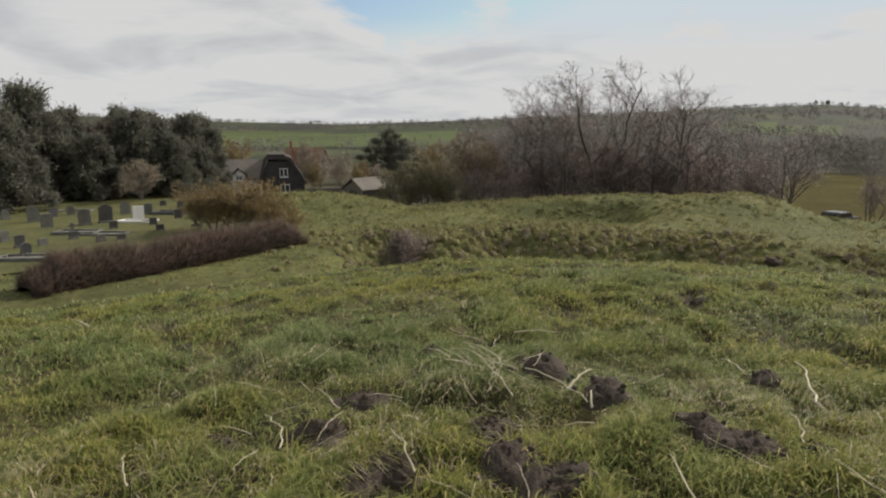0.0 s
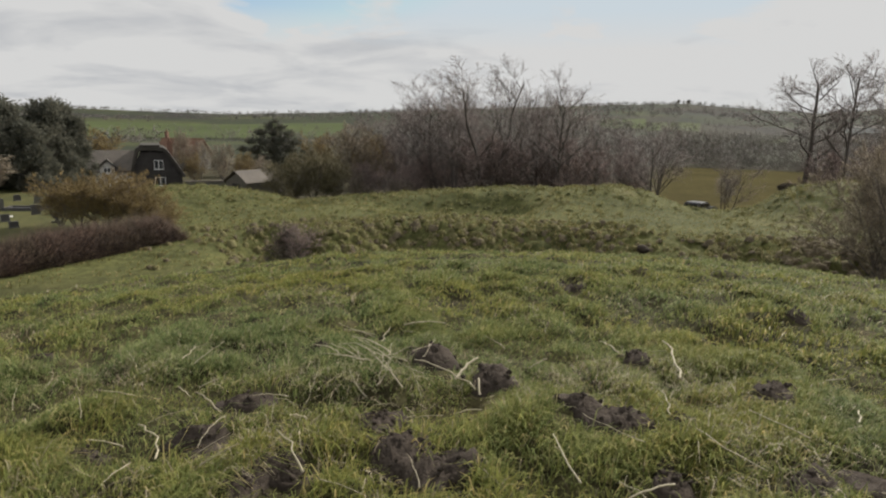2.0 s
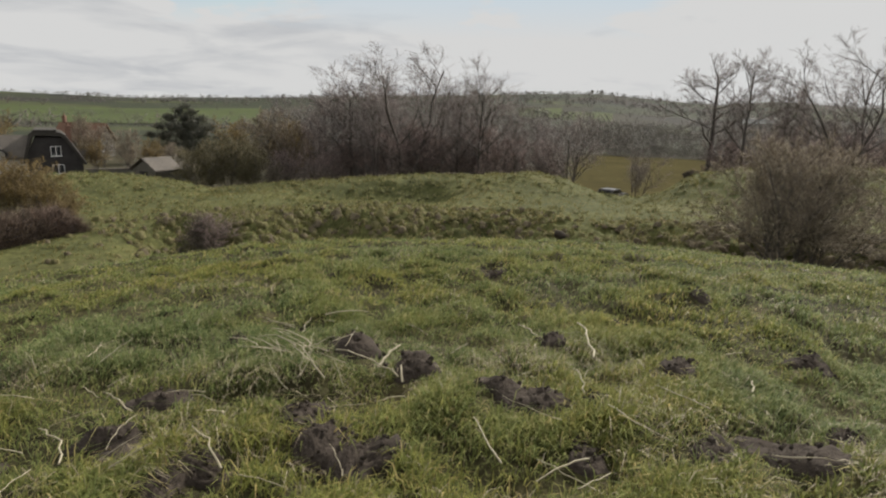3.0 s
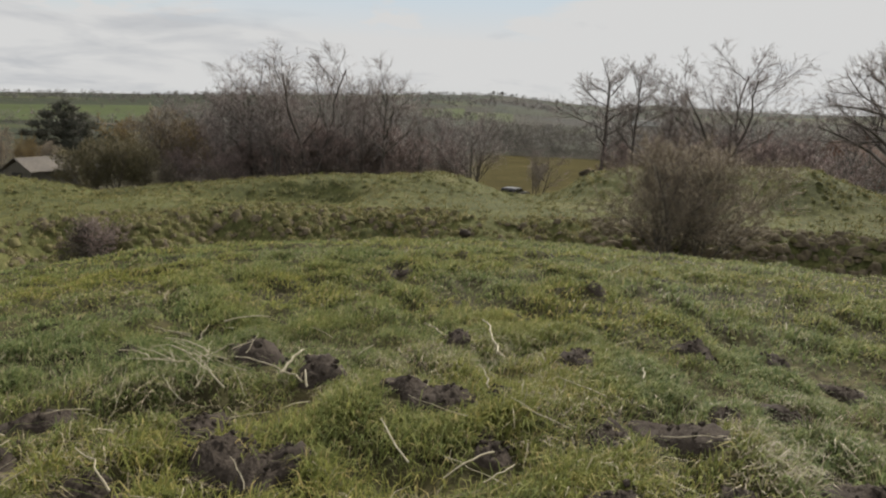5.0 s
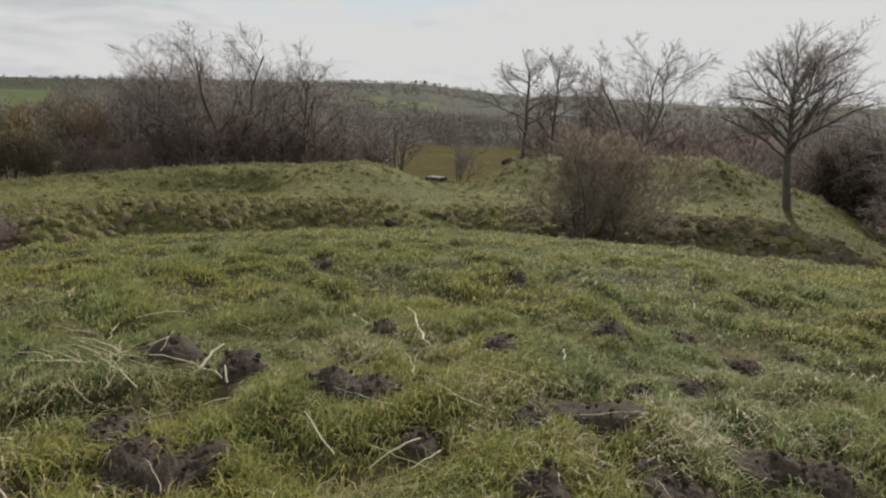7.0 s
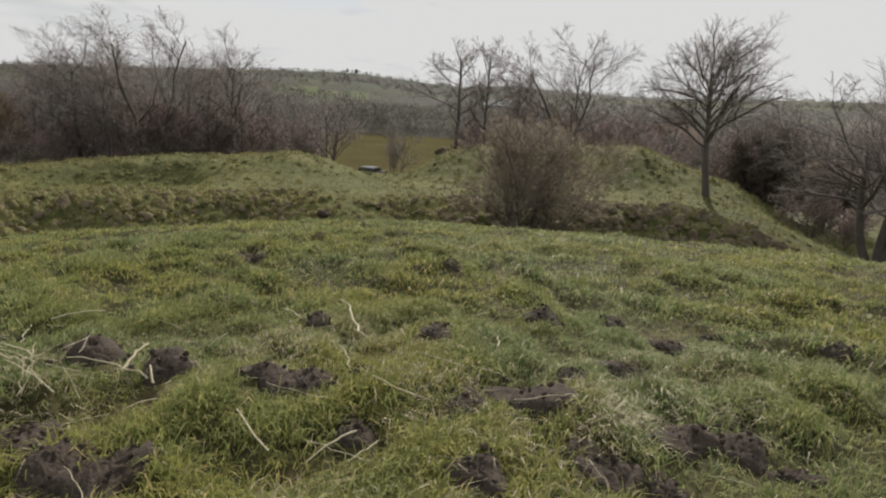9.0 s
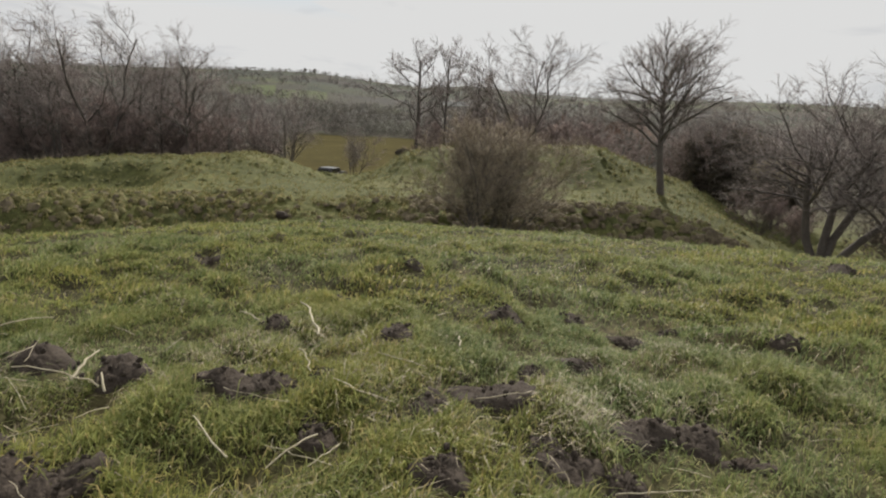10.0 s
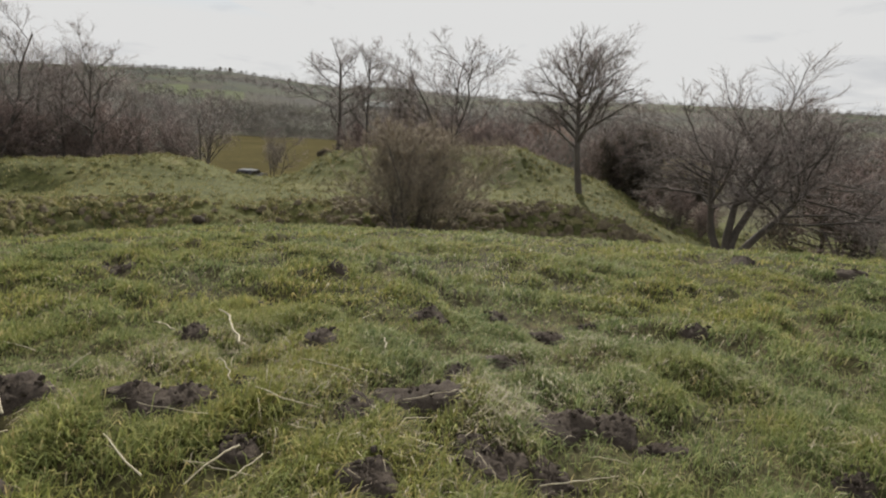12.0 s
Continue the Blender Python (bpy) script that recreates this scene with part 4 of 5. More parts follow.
for i, (az, r, top, wide) in enumerate(EVERGREENS):
    leafy("evergreen_tree", az, r, top, heap(200 + i, 95, wide * 1.05, 0.05, 0.95, 0.72, 0.085), 19000, 0.21, 300 + i, M_IVY if i in (3, 9) else M_FIR,
          "dark bushy evergreen tree at the edge of the cemetery", group="evergreens behind the cemetery")
leafy("cedar_tree", -5.0, 118, 0.05, [(.04, 0, .95, .07), (-.06, .05, .88, .10), (.14, 0, .86, .09), (-.22, 0, .76, .12), (.02, 0, .76, .14), (.28, 0, .74, .11), (-.40, .05, .60, .11), (-.18, -.1, .60, .15), (.12, 0, .60, .17), (.40, 0, .60, .12), (-.54, 0, .46, .09), (-.32, 0, .45, .13), (0, 0, .45, .17), (.30, .05, .44, .14), (.54, 0, .42, .09), (-.46, -.1, .30, .11), (-.2, 0, .30, .14), (.08, -.1, .30, .15), (.34, 0, .28, .13), (.50, 0, .30, .08), (-.3, -.1, .16, .12), (.2, -.1, .16, .13)],
      12000, 0.40, 350, M_FIR, "dark flat-topped cedar among the village houses", flat=0.55, trunk_r=0.35)
leafy("ivy_thicket", 68.8, 45, -1.0, heap(361, 20, .42, 0.08, .9, .35, .15), 9000, 0.22, 361, M_IVY, "dense dark ivy-clad thicket beside the shelf", "shrub")
leafy("ivy_thicket", 66.4, 47, -1.2, heap(371, 18, .36, 0.08, .9, .35, .14), 8000, 0.2, 371, M_IVY, "dense dark ivy-clad thicket beside the shelf", "shrub")
leafy("bramble_bush", 4.2, 50, -4.8, heap(372, 16, 1.5, .1, .75, .2, .34), 5000, 0.13, 372, M_IVY, "low spreading dark bramble bush behind the bank", "shrub", "brambles on the bank", trunk_r=0.1)
leafy("ivy_thicket", 72.2, 47, -3.8, heap(362, 16, .6, 0.1, .85, .3, .2), 7000, 0.2, 362, M_IVY, "dense dark ivy-clad thicket beside the shelf", "shrub")
leafy("blossom_shrub", 71.7, 43, -2.9, [(0, 0, .88, .10), (-.16, 0, .86, .09), (.16, 0, .85, .09), (.30, 0, .76, .08), (-.28, 0, .80, .08), (.40, -.1, .62, .08), (.05, -.1, .80, .10)], 5200, 0.17, 363, M_BLOSSOM, "shrub with pale cream blossom above dark ivy", "shrub")
leafy("bramble_bush", 54.6, 40, -4.3, heap(364, 10, .9, .15, .8, .3, .3), 2600, 0.10, 364, M_OLIVE, "low dark-green bramble bush on the bank", "shrub", "brambles on the bank", trunk_r=0.1)
leafy("bramble_bush", 39.4, 43.0, -4.5, heap(365, 16, 1.6, .1, .7, .3, .3), 5000, 0.12, 365, M_IVY, "low dark bramble bush on the bank", "shrub", "brambles on the bank", trunk_r=0.1)
leafy("bramble_bush", -3.7, 25.6, -9.2, heap(366, 12, .55, .1, .75, .4, .24), 2600, 0.08, 366, M_IVY, "small brown bramble bush above the ditch", "shrub", "brambles on the bank", trunk_r=0.1)
tree("thicket", -3.7, 25.6, -9.0, "small leafless bramble bush above the ditch", 1.3, name="bramble_bush", category="shrub")
leafy("evergreen_shrub", 82.5, 40, -1.8, heap(367, 16, .5, .1, .85, .4, .18), 6000, 0.2, 367, M_IVY, "dark evergreen shrub in the thicket by the oak", "shrub")
leafy("evergreen_shrub", 46.0, 80, -0.2, heap(368, 16, .35, .1, .9, .5, .16), 4000, 0.3, 368, M_IVY, "dark ivy-covered tree beyond the bank", "shrub")
tree("tan", -26.2, 49, -2.3, "pinkish-brown leafless spreading shrub among the graves", 1.45, name="bare_shrub", category="shrub")
for az, r, top, wide in ((-31.0, 54, -1.4, 1.0), (-28.6, 54, -0.8, 0.9)):
    tree("thicket", az, r, top, "leafless brown tree in front of evergreens", wide, "trees behind the cemetery", az * 9, "bare_tree", "tree")
for az, r, top, wide in ((-9.4, 96, -1.9, 0.9), (-11.2, 104, -1.6, .9), (-12.6, 120, -0.9, 0.9), (-6.0, 88, -3.0, 1.0)):
    tree("tan", az, r, top, "brown leafless garden tree near the cottage", wide, "garden trees by the village", az * 31, "garden_tree", "tree")
for az, r, top, wide in ((-11.8, 100, -2.6, .8), (-18.6, 118, -0.6, 1.1), (-1.0, 100, -0.8, 1.0), (-7.6, 90, -2.6, .9), (3.8, 62, -1.0, .8)):
    tree("golden", az, r, top, "golden-brown leafless garden tree near the cottage", wide, "garden trees by the village", az * 31, "garden_tree", "tree")
# ochre shrub over the end of the hedge
for az, r, top, wide in ((-20.6, 31.8, -4.2, 1.3), (-19.0, 31.2, -4.0, 1.3), (-17.4, 30.8, -4.4, 1.3), (-15.8, 30.2, -5.4, 1.3), (-14.2, 29.2, -6.7, 1.4), (-18.2, 32.6, -3.9, 1.2), (-21.8, 33.0, -4.6, 1.2)):
    tree("golden", az, r, top, "ochre leafless shrub at the cemetery hedge", wide, "ochre shrubs at the hedge", az * 17, "ochre_shrub", "shrub")


# ---- hedge ----
def hedge_line(t):
    az, r = -35 + 21.6 * t, 22.4 + 5.6 * (0.188 + 0.812 * t) ** 1.5
    return r * np.sin(np.radians(az)), r * np.cos(np.radians(az))


hedge = new("hedge")
tagged(hedge, "shaggy leafless reddish-brown hedge beside the cemetery", "hedge")
ht = np.linspace(0, 1, 90)
hx, hy = hedge_line(ht)
hn = np.stack([np.gradient(hy), -np.gradient(hx)], 1)
hn /= np.linalg.norm(hn, axis=1)[:, None]
ring = np.array([(-.62, 0), (-.60, .45), (-.42, .80), (-.16, 1.0), (.16, 1.0), (.42, .80), (.60, .45), (.62, 0)])
hz = height(hx, hy)
tall_h = 0.88 + 0.14 * vnoise(ht * 15, ht * 0, 41) + 0.10 * vnoise(ht * 43, ht * 0, 45) - 0.5 * smooth(0.93, 1.0, ht) - 0.5 * (1 - smooth(0.0, 0.10, ht))
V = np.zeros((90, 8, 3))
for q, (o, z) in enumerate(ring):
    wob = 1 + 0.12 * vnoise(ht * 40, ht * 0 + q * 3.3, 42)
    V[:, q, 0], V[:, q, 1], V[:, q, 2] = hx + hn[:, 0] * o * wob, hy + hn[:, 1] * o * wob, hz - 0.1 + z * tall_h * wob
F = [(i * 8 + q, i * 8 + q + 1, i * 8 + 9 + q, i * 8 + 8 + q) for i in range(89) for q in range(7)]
# added dark sheet behind the twigs, standing for the hedge's inner shade
shade_core = new("shade_core", mesh_from("hedge_inner_shade", V.reshape(-1, 3), F, M_HEDGE_SHADE, True))
shade_core.parent = hedge


def slivers(name, p, d, length, width, seed, mat):
    """Thin twigs as slim three-sided spikes from p along d."""
    rg = np.random.default_rng(seed)
    n = len(p)
    d = d / (np.linalg.norm(d, axis=1)[:, None] + 1e-9)
    u = np.cross(d, rg.normal(0, 1, (n, 3)))
    u /= np.linalg.norm(u, axis=1)[:, None] + 1e-9
    v = np.cross(d, u)
    w = (width * rg.uniform(0.6, 1.3, n))[:, None]
    e = p + d * (length * rg.uniform(0.5, 1.3, n))[:, None]
    P = np.stack([p + u * w, p - u * w * 0.5 + v * w * 0.87, p - u * w * 0.5 - v * w * 0.87, e], 1).reshape(-1, 3)
    k = np.arange(n)[:, None] * 4
    return mesh_from(name, P, np.stack([k + [0, 1, 3], k + [1, 2, 3], k + [2, 0, 3]], 1).reshape(-1, 3), mat)


rg = np.random.default_rng(43)
n = 26000
tt = rg.uniform(0, 1, n)
px_, py_ = hedge_line(tt)
q = rg.uniform(0, 7, n)
qi, qf = q.astype(int), (q % 1)[:, None]
rp = ring[qi] * (1 - qf) + ring[np.minimum(qi + 1, 7)] * qf
nx = np.stack([np.interp(tt, ht, hn[:, 0]), np.interp(tt, ht, hn[:, 1])], 1)
hgt = np.interp(tt, ht, tall_h)
hp = np.stack([px_ + nx[:, 0] * rp[:, 0], py_ + nx[:, 1] * rp[:, 0], height(px_, py_, False) - 0.05 + rp[:, 1] * hgt], 1)
hd = np.stack([nx[:, 0] * rp[:, 0], nx[:, 1] * rp[:, 0], 0.35 + 1.1 * rp[:, 1] ** 2], 1) + rg.normal(0, 0.45, (n, 3))
tw = new("twigwork", slivers("hedge_twigs", hp, hd, 0.30 + 0.35 * rg.uniform(0, 1, n) ** 3, 0.0075, 44, M_HEDGE))
tw.parent = hedge

# ---- cemetery ----
la, lr = np.meshgrid(np.radians(np.arange(-62, -15.9, 0.7)), np.arange(26.2, 50, 0.5))
lane = np.stack([(lr * np.sin(la)).ravel(), (lr * np.cos(la)).ravel()], 1)
hr = 22.4 + 5.6 * np.clip((np.degrees(la).ravel() + 40) / 26.6, 0, 1) ** 1.5 + 0.3
lane *= (np.maximum(lr.ravel(), hr) / lr.ravel())[:, None]
w_ = la.shape[1]
F = [(i * w_ + j, i * w_ + j + 1, (i + 1) * w_ + j + 1, (i + 1) * w_ + j) for i in range(la.shape[0] - 1) for j in range(w_ - 1)]
lawn = new("lawn", mesh_from("lawn", np.column_stack([lane, height(lane[:, 0], lane[:, 1], False) + 0.07]), np.array(F)[:, ::-1], M_LAWN, True))
tagged(lawn, "mown yellow-green cemetery lawn behind the hedge", "lawn", kind="structure")


def headstone(kind, h, w, mat, base_mat):
    t = new("gravestone")
    b = bmesh.new()
    d = 0.07 + 0.03 * (h > 0.8)
    if kind == "round":
        prism(b, [(-w / 2, 0.1), (w / 2, 0.1)] + [(w / 2 * math.cos(a), h - w * 0.32 + w * 0.32 * math.sin(a)) for a in np.linspace(0, math.pi, 11)], -d, d)
    elif kind == "ogee":
        prism(b, [(-w / 2, 0.1), (w / 2, 0.1), (w / 2, h * 0.82), (w * 0.32, h * 0.88), (w * 0.18, h * 0.98), (0, h), (-w * 0.18, h * 0.98), (-w * 0.32, h * 0.88), (-w / 2, h * 0.82)], -d, d)
    elif kind == "cross":
        s = w * 0.16
        prism(b, [(-s, 0.1), (s, 0.1), (s, h * .58), (w / 2, h * .58), (w / 2, h * .75), (s, h * .75), (s, h), (-s, h), (-s, h * .75), (-w / 2, h * .75), (-w / 2, h * .58), (-s, h * .58)], -d * .7, d * .7)
    else:
        prism(b, [(-w / 2, 0.1), (w / 2, 0.1), (w / 2, h), (-w / 2, h)], -d, d)
    part("slab", b, mat, t)
    part("plinth", box(bmesh.new(), -w * 0.58, w * 0.58, -d * 1.7, d * 1.7, -0.12, 0.1, 0.012), base_mat, t)
    return t


STONES = (
    (-33.8, 40.6, 1.04), (-33.0, 37.4, .96), (-34.9, 31.4, .63), (-34.6, 29.0, .64), (-33.4, 31.4, .42), (-30.4, 37.2, 1.02), (-28.9, 37.8, 1.18), (-27.4, 41.1, .95), (-26.5, 38.4, 1.0),
    (-25.7, 40.5, .8), (-31.3, 34.9, .55), (-31.3, 32.5, .42), (-23.4, 37.7, .72), (-23.2, 42.9, .6), (-25.4, 35.6, .5), (-24.9, 33.4, .4), (-29.4, 31.2, .38), (-27.9, 31.1, .42),
    (-21.8, 37.3, .7), (-35.6, 42.5, .66), (-24.5, 44.6, .5), (-32.5, 42.1, .72), (-31.3, 42.7, .66), (-22.1, 34.2, .5), (-28.4, 35.0, .5), (-35.8, 33.5, .6))
TYPES = ("round", "square", "square", "ogee", "square", "round", "ogee", "round", "square", "round", "cross", "square", "square")
for i, (az, r, h) in enumerate(STONES):
    kind = TYPES[i % 13]
    mat, word = ((M_GRANITE, "dark granite"), (M_STONE, "weathered grey stone"), (M_GRANITE, "dark granite"))[i % 3]
    if i in (8,):
        mat, word, kind = M_PALE, "pale marble", "square"
    if i in (0, 5, 9):
        mat, word = M_STONE, "weathered grey stone"
    t = headstone(kind, h * 0.84, max(0.36, h * 0.56), mat, M_STONE)
    t.matrix_world = Matrix.Translation(at(az, r, 0.05)) @ pose(0, 0, 0, (i * 37 % 7) - 3, (i * 53 % 5) - 2, -az + 12 + (i * 29 % 13) - 6)
    shape = {"round": "round-topped", "ogee": "curved-top", "cross": "cross-shaped", "square": "square-topped"}[kind]
    tagged(t, f"{shape} {word} gravestone on the cemetery lawn", "gravestone", "gravestones in the cemetery")
for i, (az, r, mat, word) in enumerate(((-26.6, 37.4, M_PALE, "pale marble"), (-31.0, 34.2, M_STONE, "grey stone"), (-29.0, 33.2, M_STONE, "grey stone"), (-31.0, 44.5, M_STONE, "grey stone"), (-34.6, 28.4, M_STONE, "grey stone"), (-24.0, 40.0, M_GRANITE, "dark granite"))):
    t = new("grave_kerb")
    for nm, x0, x1, y0, y1 in (("rail", -.5, -.38, -1, 1), ("rail", .38, .5, -1, 1), ("rail", -.38, .38, -1, -.88), ("rail", -.38, .38, .88, 1)):
        part(nm, box(bmesh.new(), x0, x1, y0, y1, -.1, .14, .012), mat, t)
    part("slab", box(bmesh.new(), -.375, .375, -.875, .875, -.1, .06, .01), mat, t)
    t.matrix_world = Matrix.Translation(at(az, r, 0.05)) @ pose(0, 0, 0, 0, 0, -az + 60)
    tagged(t, f"low {word} grave kerb on the cemetery lawn", "grave kerb", "grave kerbs in the cemetery")


# ---- village ----
def window(parent, x, y, z, w, h, panes=2, face=-1):
    """A white casement on a wall that faces -y (or +y)."""
    b = bmesh.new()
    t = 0.07
    box(b, x - w / 2, x - w / 2 + t, y - .06, y + .05, z, z + h)
    box(b, x + w / 2 - t, x + w / 2, y - .06, y + .05, z, z + h)
    box(b, x - w / 2 + t, x + w / 2 - t, y - .06, y + .05, z, z + t)
    box(b, x - w / 2 + t, x + w / 2 - t, y - .06, y + .05, z + h - t, z + h)
    for i in range(1, panes):
        c = x - w / 2 + w * i / panes
        box(b, c - .05, c + .05, y - .05, y + .05, z + t, z + h - t)
    win = part("window", b, M_WHITE, parent, "white painted casement window")
    for i in range(panes):
        x0 = x - w / 2 + t + (w - 2 * t) * i / panes
        part("pane", box(bmesh.new(), x0, x0 + (w - 2 * t) / panes, y - .012, y + .012, z + t, z + h - t), M_GLASS, win)
    part("sill", box(bmesh.new(), x - w / 2 - .06, x + w / 2 + .06, y - .14, y + .05, z - .07, z, .008), M_WHITE, win)
    return win


def pitched(parent, x0, x1, y0, y1, eave, ridge, mat, over=0.35, thick=0.28, along="y", hip=0.0, name="roof"):
    """A roof with thickness; its ridge runs along y (or x); hip cuts the near end."""
    b = bmesh.new()
    if along == "y":
        c = (x0 + x1) / 2
        prof = [(x0 - over, eave - 0.2), (c, ridge), (x1 + over, eave - 0.2), (x1 + over, eave - 0.2 - thick), (c, ridge - thick), (x0 - over, eave - 0.2 - thick)]
        prism(b, prof, y0 - over, y1 + over)
        if hip:
            for v in b.verts:
                if v.co.z > ridge - thick * 1.2 and v.co.y < y0:
                    v.co.y += hip
    else:
        c = (y0 + y1) / 2
        prof = [(y0 - over, eave - 0.2), (c, ridge), (y1 + over, eave - 0.2), (y1 + over, eave - 0.2 - thick), (c, ridge - thick), (y0 - over, eave - 0.2 - thick)]
        prism(b, prof, x0 - over, x1 + over)
        for v in b.verts:
            v.co.x, v.co.y = v.co.y, v.co.x
        bmesh.ops.recalc_face_normals(b, faces=b.faces[:])
    bmesh.ops.bevel(b, geom=b.edges[:], offset=0.05, segments=2, affect="EDGES")
    return part(name, b, mat, parent)


def chimney(parent, x, y, z0, z1, w=0.55):
    b = box(bmesh.new(), x - w / 2, x + w / 2, y - w / 2, y + w / 2, z0, z1, 0.02)
    box(b, x - w / 2 - .06, x + w / 2 + .06, y - w / 2 - .06, y + w / 2 + .06, z1 - .25, z1 - .1, 0.01)
    st = part("chimney", b, M_BRICK, parent, "brick chimney stack")
    pot = bmesh.new()
    bmesh.ops.create_cone(pot, cap_ends=True, segments=10, radius1=.15, radius2=.12, depth=.45, matrix=Matrix.Translation((x, y, z1 + .2)))
    part("chimney_pot", pot, M_TILE, st)


def gable_house(name, az, r, turn, w, d, eave, ridge, wall_mat, roof_mat, label, lift=0.0, stack=True, wins=((-.25, 1.0), (.25, 1.0))):
    t = new(name)
    b = bmesh.new()
    prism(b, [(-w / 2, -.6), (w / 2, -.6), (w / 2, eave), (0, ridge - .38), (-w / 2, eave)], 0, d)
    part("wall", b, wall_mat, t)
    pitched(t, -w / 2, w / 2, 0, d, eave, ridge, roof_mat)
    for fx, z in wins:
        window(t, fx * w, -.04, z, .95, 1.05)
    if stack:
        chimney(t, 0.15, d - .6, ridge - .8, ridge + 1.1)
    t.matrix_world = Matrix.Translation(at(az, r, lift)) @ pose(0, 0, 0, 0, 0, -az + turn)
    return tagged(t, label, "house")


cottage = new("cottage")
b = bmesh.new()
prism(b, [(-3.1, -1), (3.1, -1), (3.1, 2.1), (1.2, 5.1), (-2.1, 5.1), (-3.1, 2.6)], 0, 9)
part("wall", b, M_TIMBER, cottage)
# half-hipped thatch, steep and thick
b = bmesh.new()
outer = [(-3.55, 2.0), (-2.6, 5.6), (-2.0, 5.95), (0.9, 5.75), (1.5, 5.25), (3.55, 1.7), (3.3, 1.45), (1.15, 5.0), (0.8, 5.25), (-1.9, 5.35), (-2.3, 5.1), (-3.3, 1.75)]
prism(b, outer, -0.4, 9.4)
bmesh.ops.bevel(b, geom=b.edges[:], offset=0.08, segments=2, affect="EDGES")
part("roof", b, M_THATCH, cottage, "steep dark thatched roof")
part("ridge_roll", box(bmesh.new(), -2.2, 0.5, -0.5, 9.5, 5.78, 6.1, 0.12), M_THATCH, cottage)
window(cottage, 0.15, -.06, 2.75, 1.15, 1.25)
window(cottage, 0.25, -.06, 0.45, 1.35, 1.2)
chimney(cottage, 1.75, 3.2, 3.4, 6.5, .6)
b = bmesh.new()
box(b, -10.5, -3.15, 3.2, 8.2, -1, 2.5)
part("wing_wall", b, M_RENDER, cottage, "off-white rendered wall")
pitched(cottage, -10.5, -3.2, 3.2, 8.2, 2.6, 5.2, M_ROOF, along="x", name="wing_roof")
b = bmesh.new()
prism(b, [(-7.3, 2.0), (-5.5, 2.0), (-5.5, 2.9), (-6.4, 3.7), (-7.3, 2.9)], 2.7, 5.0)
dm = part("dormer", b, M_RENDER, cottage, "white gabled dormer")
b = bmesh.new()
prism(b, [(-7.6, 2.75), (-6.4, 3.85), (-5.2, 2.75), (-5.2, 2.95), (-6.4, 4.08), (-7.6, 2.95)], 2.45, 5.0)
part("dormer_roof", b, M_THATCH, dm)
window(cottage, -6.4, 2.64, 2.15, .9, .75)
cottage.matrix_world = Matrix.Translation(at(-14.5, 95)) @ pose(0, 0, 0, 0, 0, 14.5)
tagged(cottage, "dark steep-roofed thatched cottage with white casement windows", "cottage")

gable_house("village_house", -10.9, 132, 62, 6, 8, 3.2, 6.2, M_STONE, M_TILE, "stone village house with a clay tiled roof", 0.0)
gable_house("village_house", 56.2, 112, 35, 8, 10, 4.6, 7.6, M_RENDER, M_TILE, "pale rendered house with a clay tiled roof", 0.0)
gable_house("village_house", 58.0, 126, -30, 8, 11, 4.6, 8.0, M_BRICK, M_TILE, "brick house with clay tiled roof among trees", 0.0)
gable_house("village_house", 12.6, 120, 60, 8, 12, 4.6, 7.4, M_RENDER, M_ROOF, "pale rendered house glimpsed through bare trees", 0.0)

shed = new("shed")
b = bmesh.new()
prism(b, [(-1.5, -.6), (1.5, -.6), (1.5, 1.9), (0, 2.65), (-1.5, 1.9)], 0, 4.2)
part("wall", b, M_SHEDWALL, shed)
pitched(shed, -1.5, 1.5, 0, 4.2, 2.1, 2.95, M_ROOF, over=.22, thick=.1)
part("door", box(bmesh.new(), -.55, .55, -.05, .0, -.3, 1.75, .01), M_TIMBER, shed, "dark boarded door")
shed.matrix_world = Matrix.Translation(at(-8.3, 60, 0.0)) @ pose(0, 0, 0, 0, 0, 7 - 52)
tagged(shed, "grey boarded garden shed with a pale felt roof", "shed")
gw = new("garden_wall")
part("wall", box(bmesh.new(), -2.1, 2.1, -.12, .12, -.5, 1.75, .02), M_STONE, gw)
part("coping", box(bmesh.new(), -2.15, 2.15, -.17, .17, 1.75, 1.86, .02), M_ROOF, gw)
gw.matrix_world = Matrix.Translation(at(-10.6, 64)) @ pose(0, 0, 0, 0, 0, 10.6)
tagged(gw, "grey stone garden wall beside the shed", "wall")

# parked car in the field beyond the gap
car = new("car")
b = bmesh.new()
prism(b, [(-2.0, .35), (2.0, .35), (2.05, .75), (1.9, .92), (1.0, 1.0), (-1.7, 1.0), (-2.05, .85)], -.86, .86)
bmesh.ops.bevel(b, geom=b.edges[:], offset=.07, segments=3, affect="EDGES")
part("body", b, M_CAR, car)
b = bmesh.new()
prism(b, [(-1.65, .98), (1.0, .98), (.35, 1.42), (-1.25, 1.46)], -.72, .72)
bmesh.ops.bevel(b, geom=b.edges[:], offset=.06, segments=3, affect="EDGES")
part("cabin", b, M_CAR, car)
part("rear_window", box(bmesh.new(), -1.62, -1.5, -.55, .55, 1.05, 1.36), M_GLASS, car)
part("side_window", box(bmesh.new(), -1.2, .45, -.735, -.715, 1.06, 1.36), M_GLASS, car)
for wx in (-1.25, 1.25):
    for wy in (-.78, .78):
        b = bmesh.new()
        bmesh.ops.create_cone(b, cap_ends=True, segments=18, radius1=.32, radius2=.32, depth=.2, matrix=Matrix.Translation((wx, wy, .32)) @ pose(0, 0, 0, 90))
        part("wheel", b, M_RUBBER, car)
car.matrix_world = Matrix.Translation(at(32.9, 60)) @ pose(0, 0, 0, 0, 0, -33 + 65)
tagged(car, "dark car parked in rough pasture beyond the gap", "car")

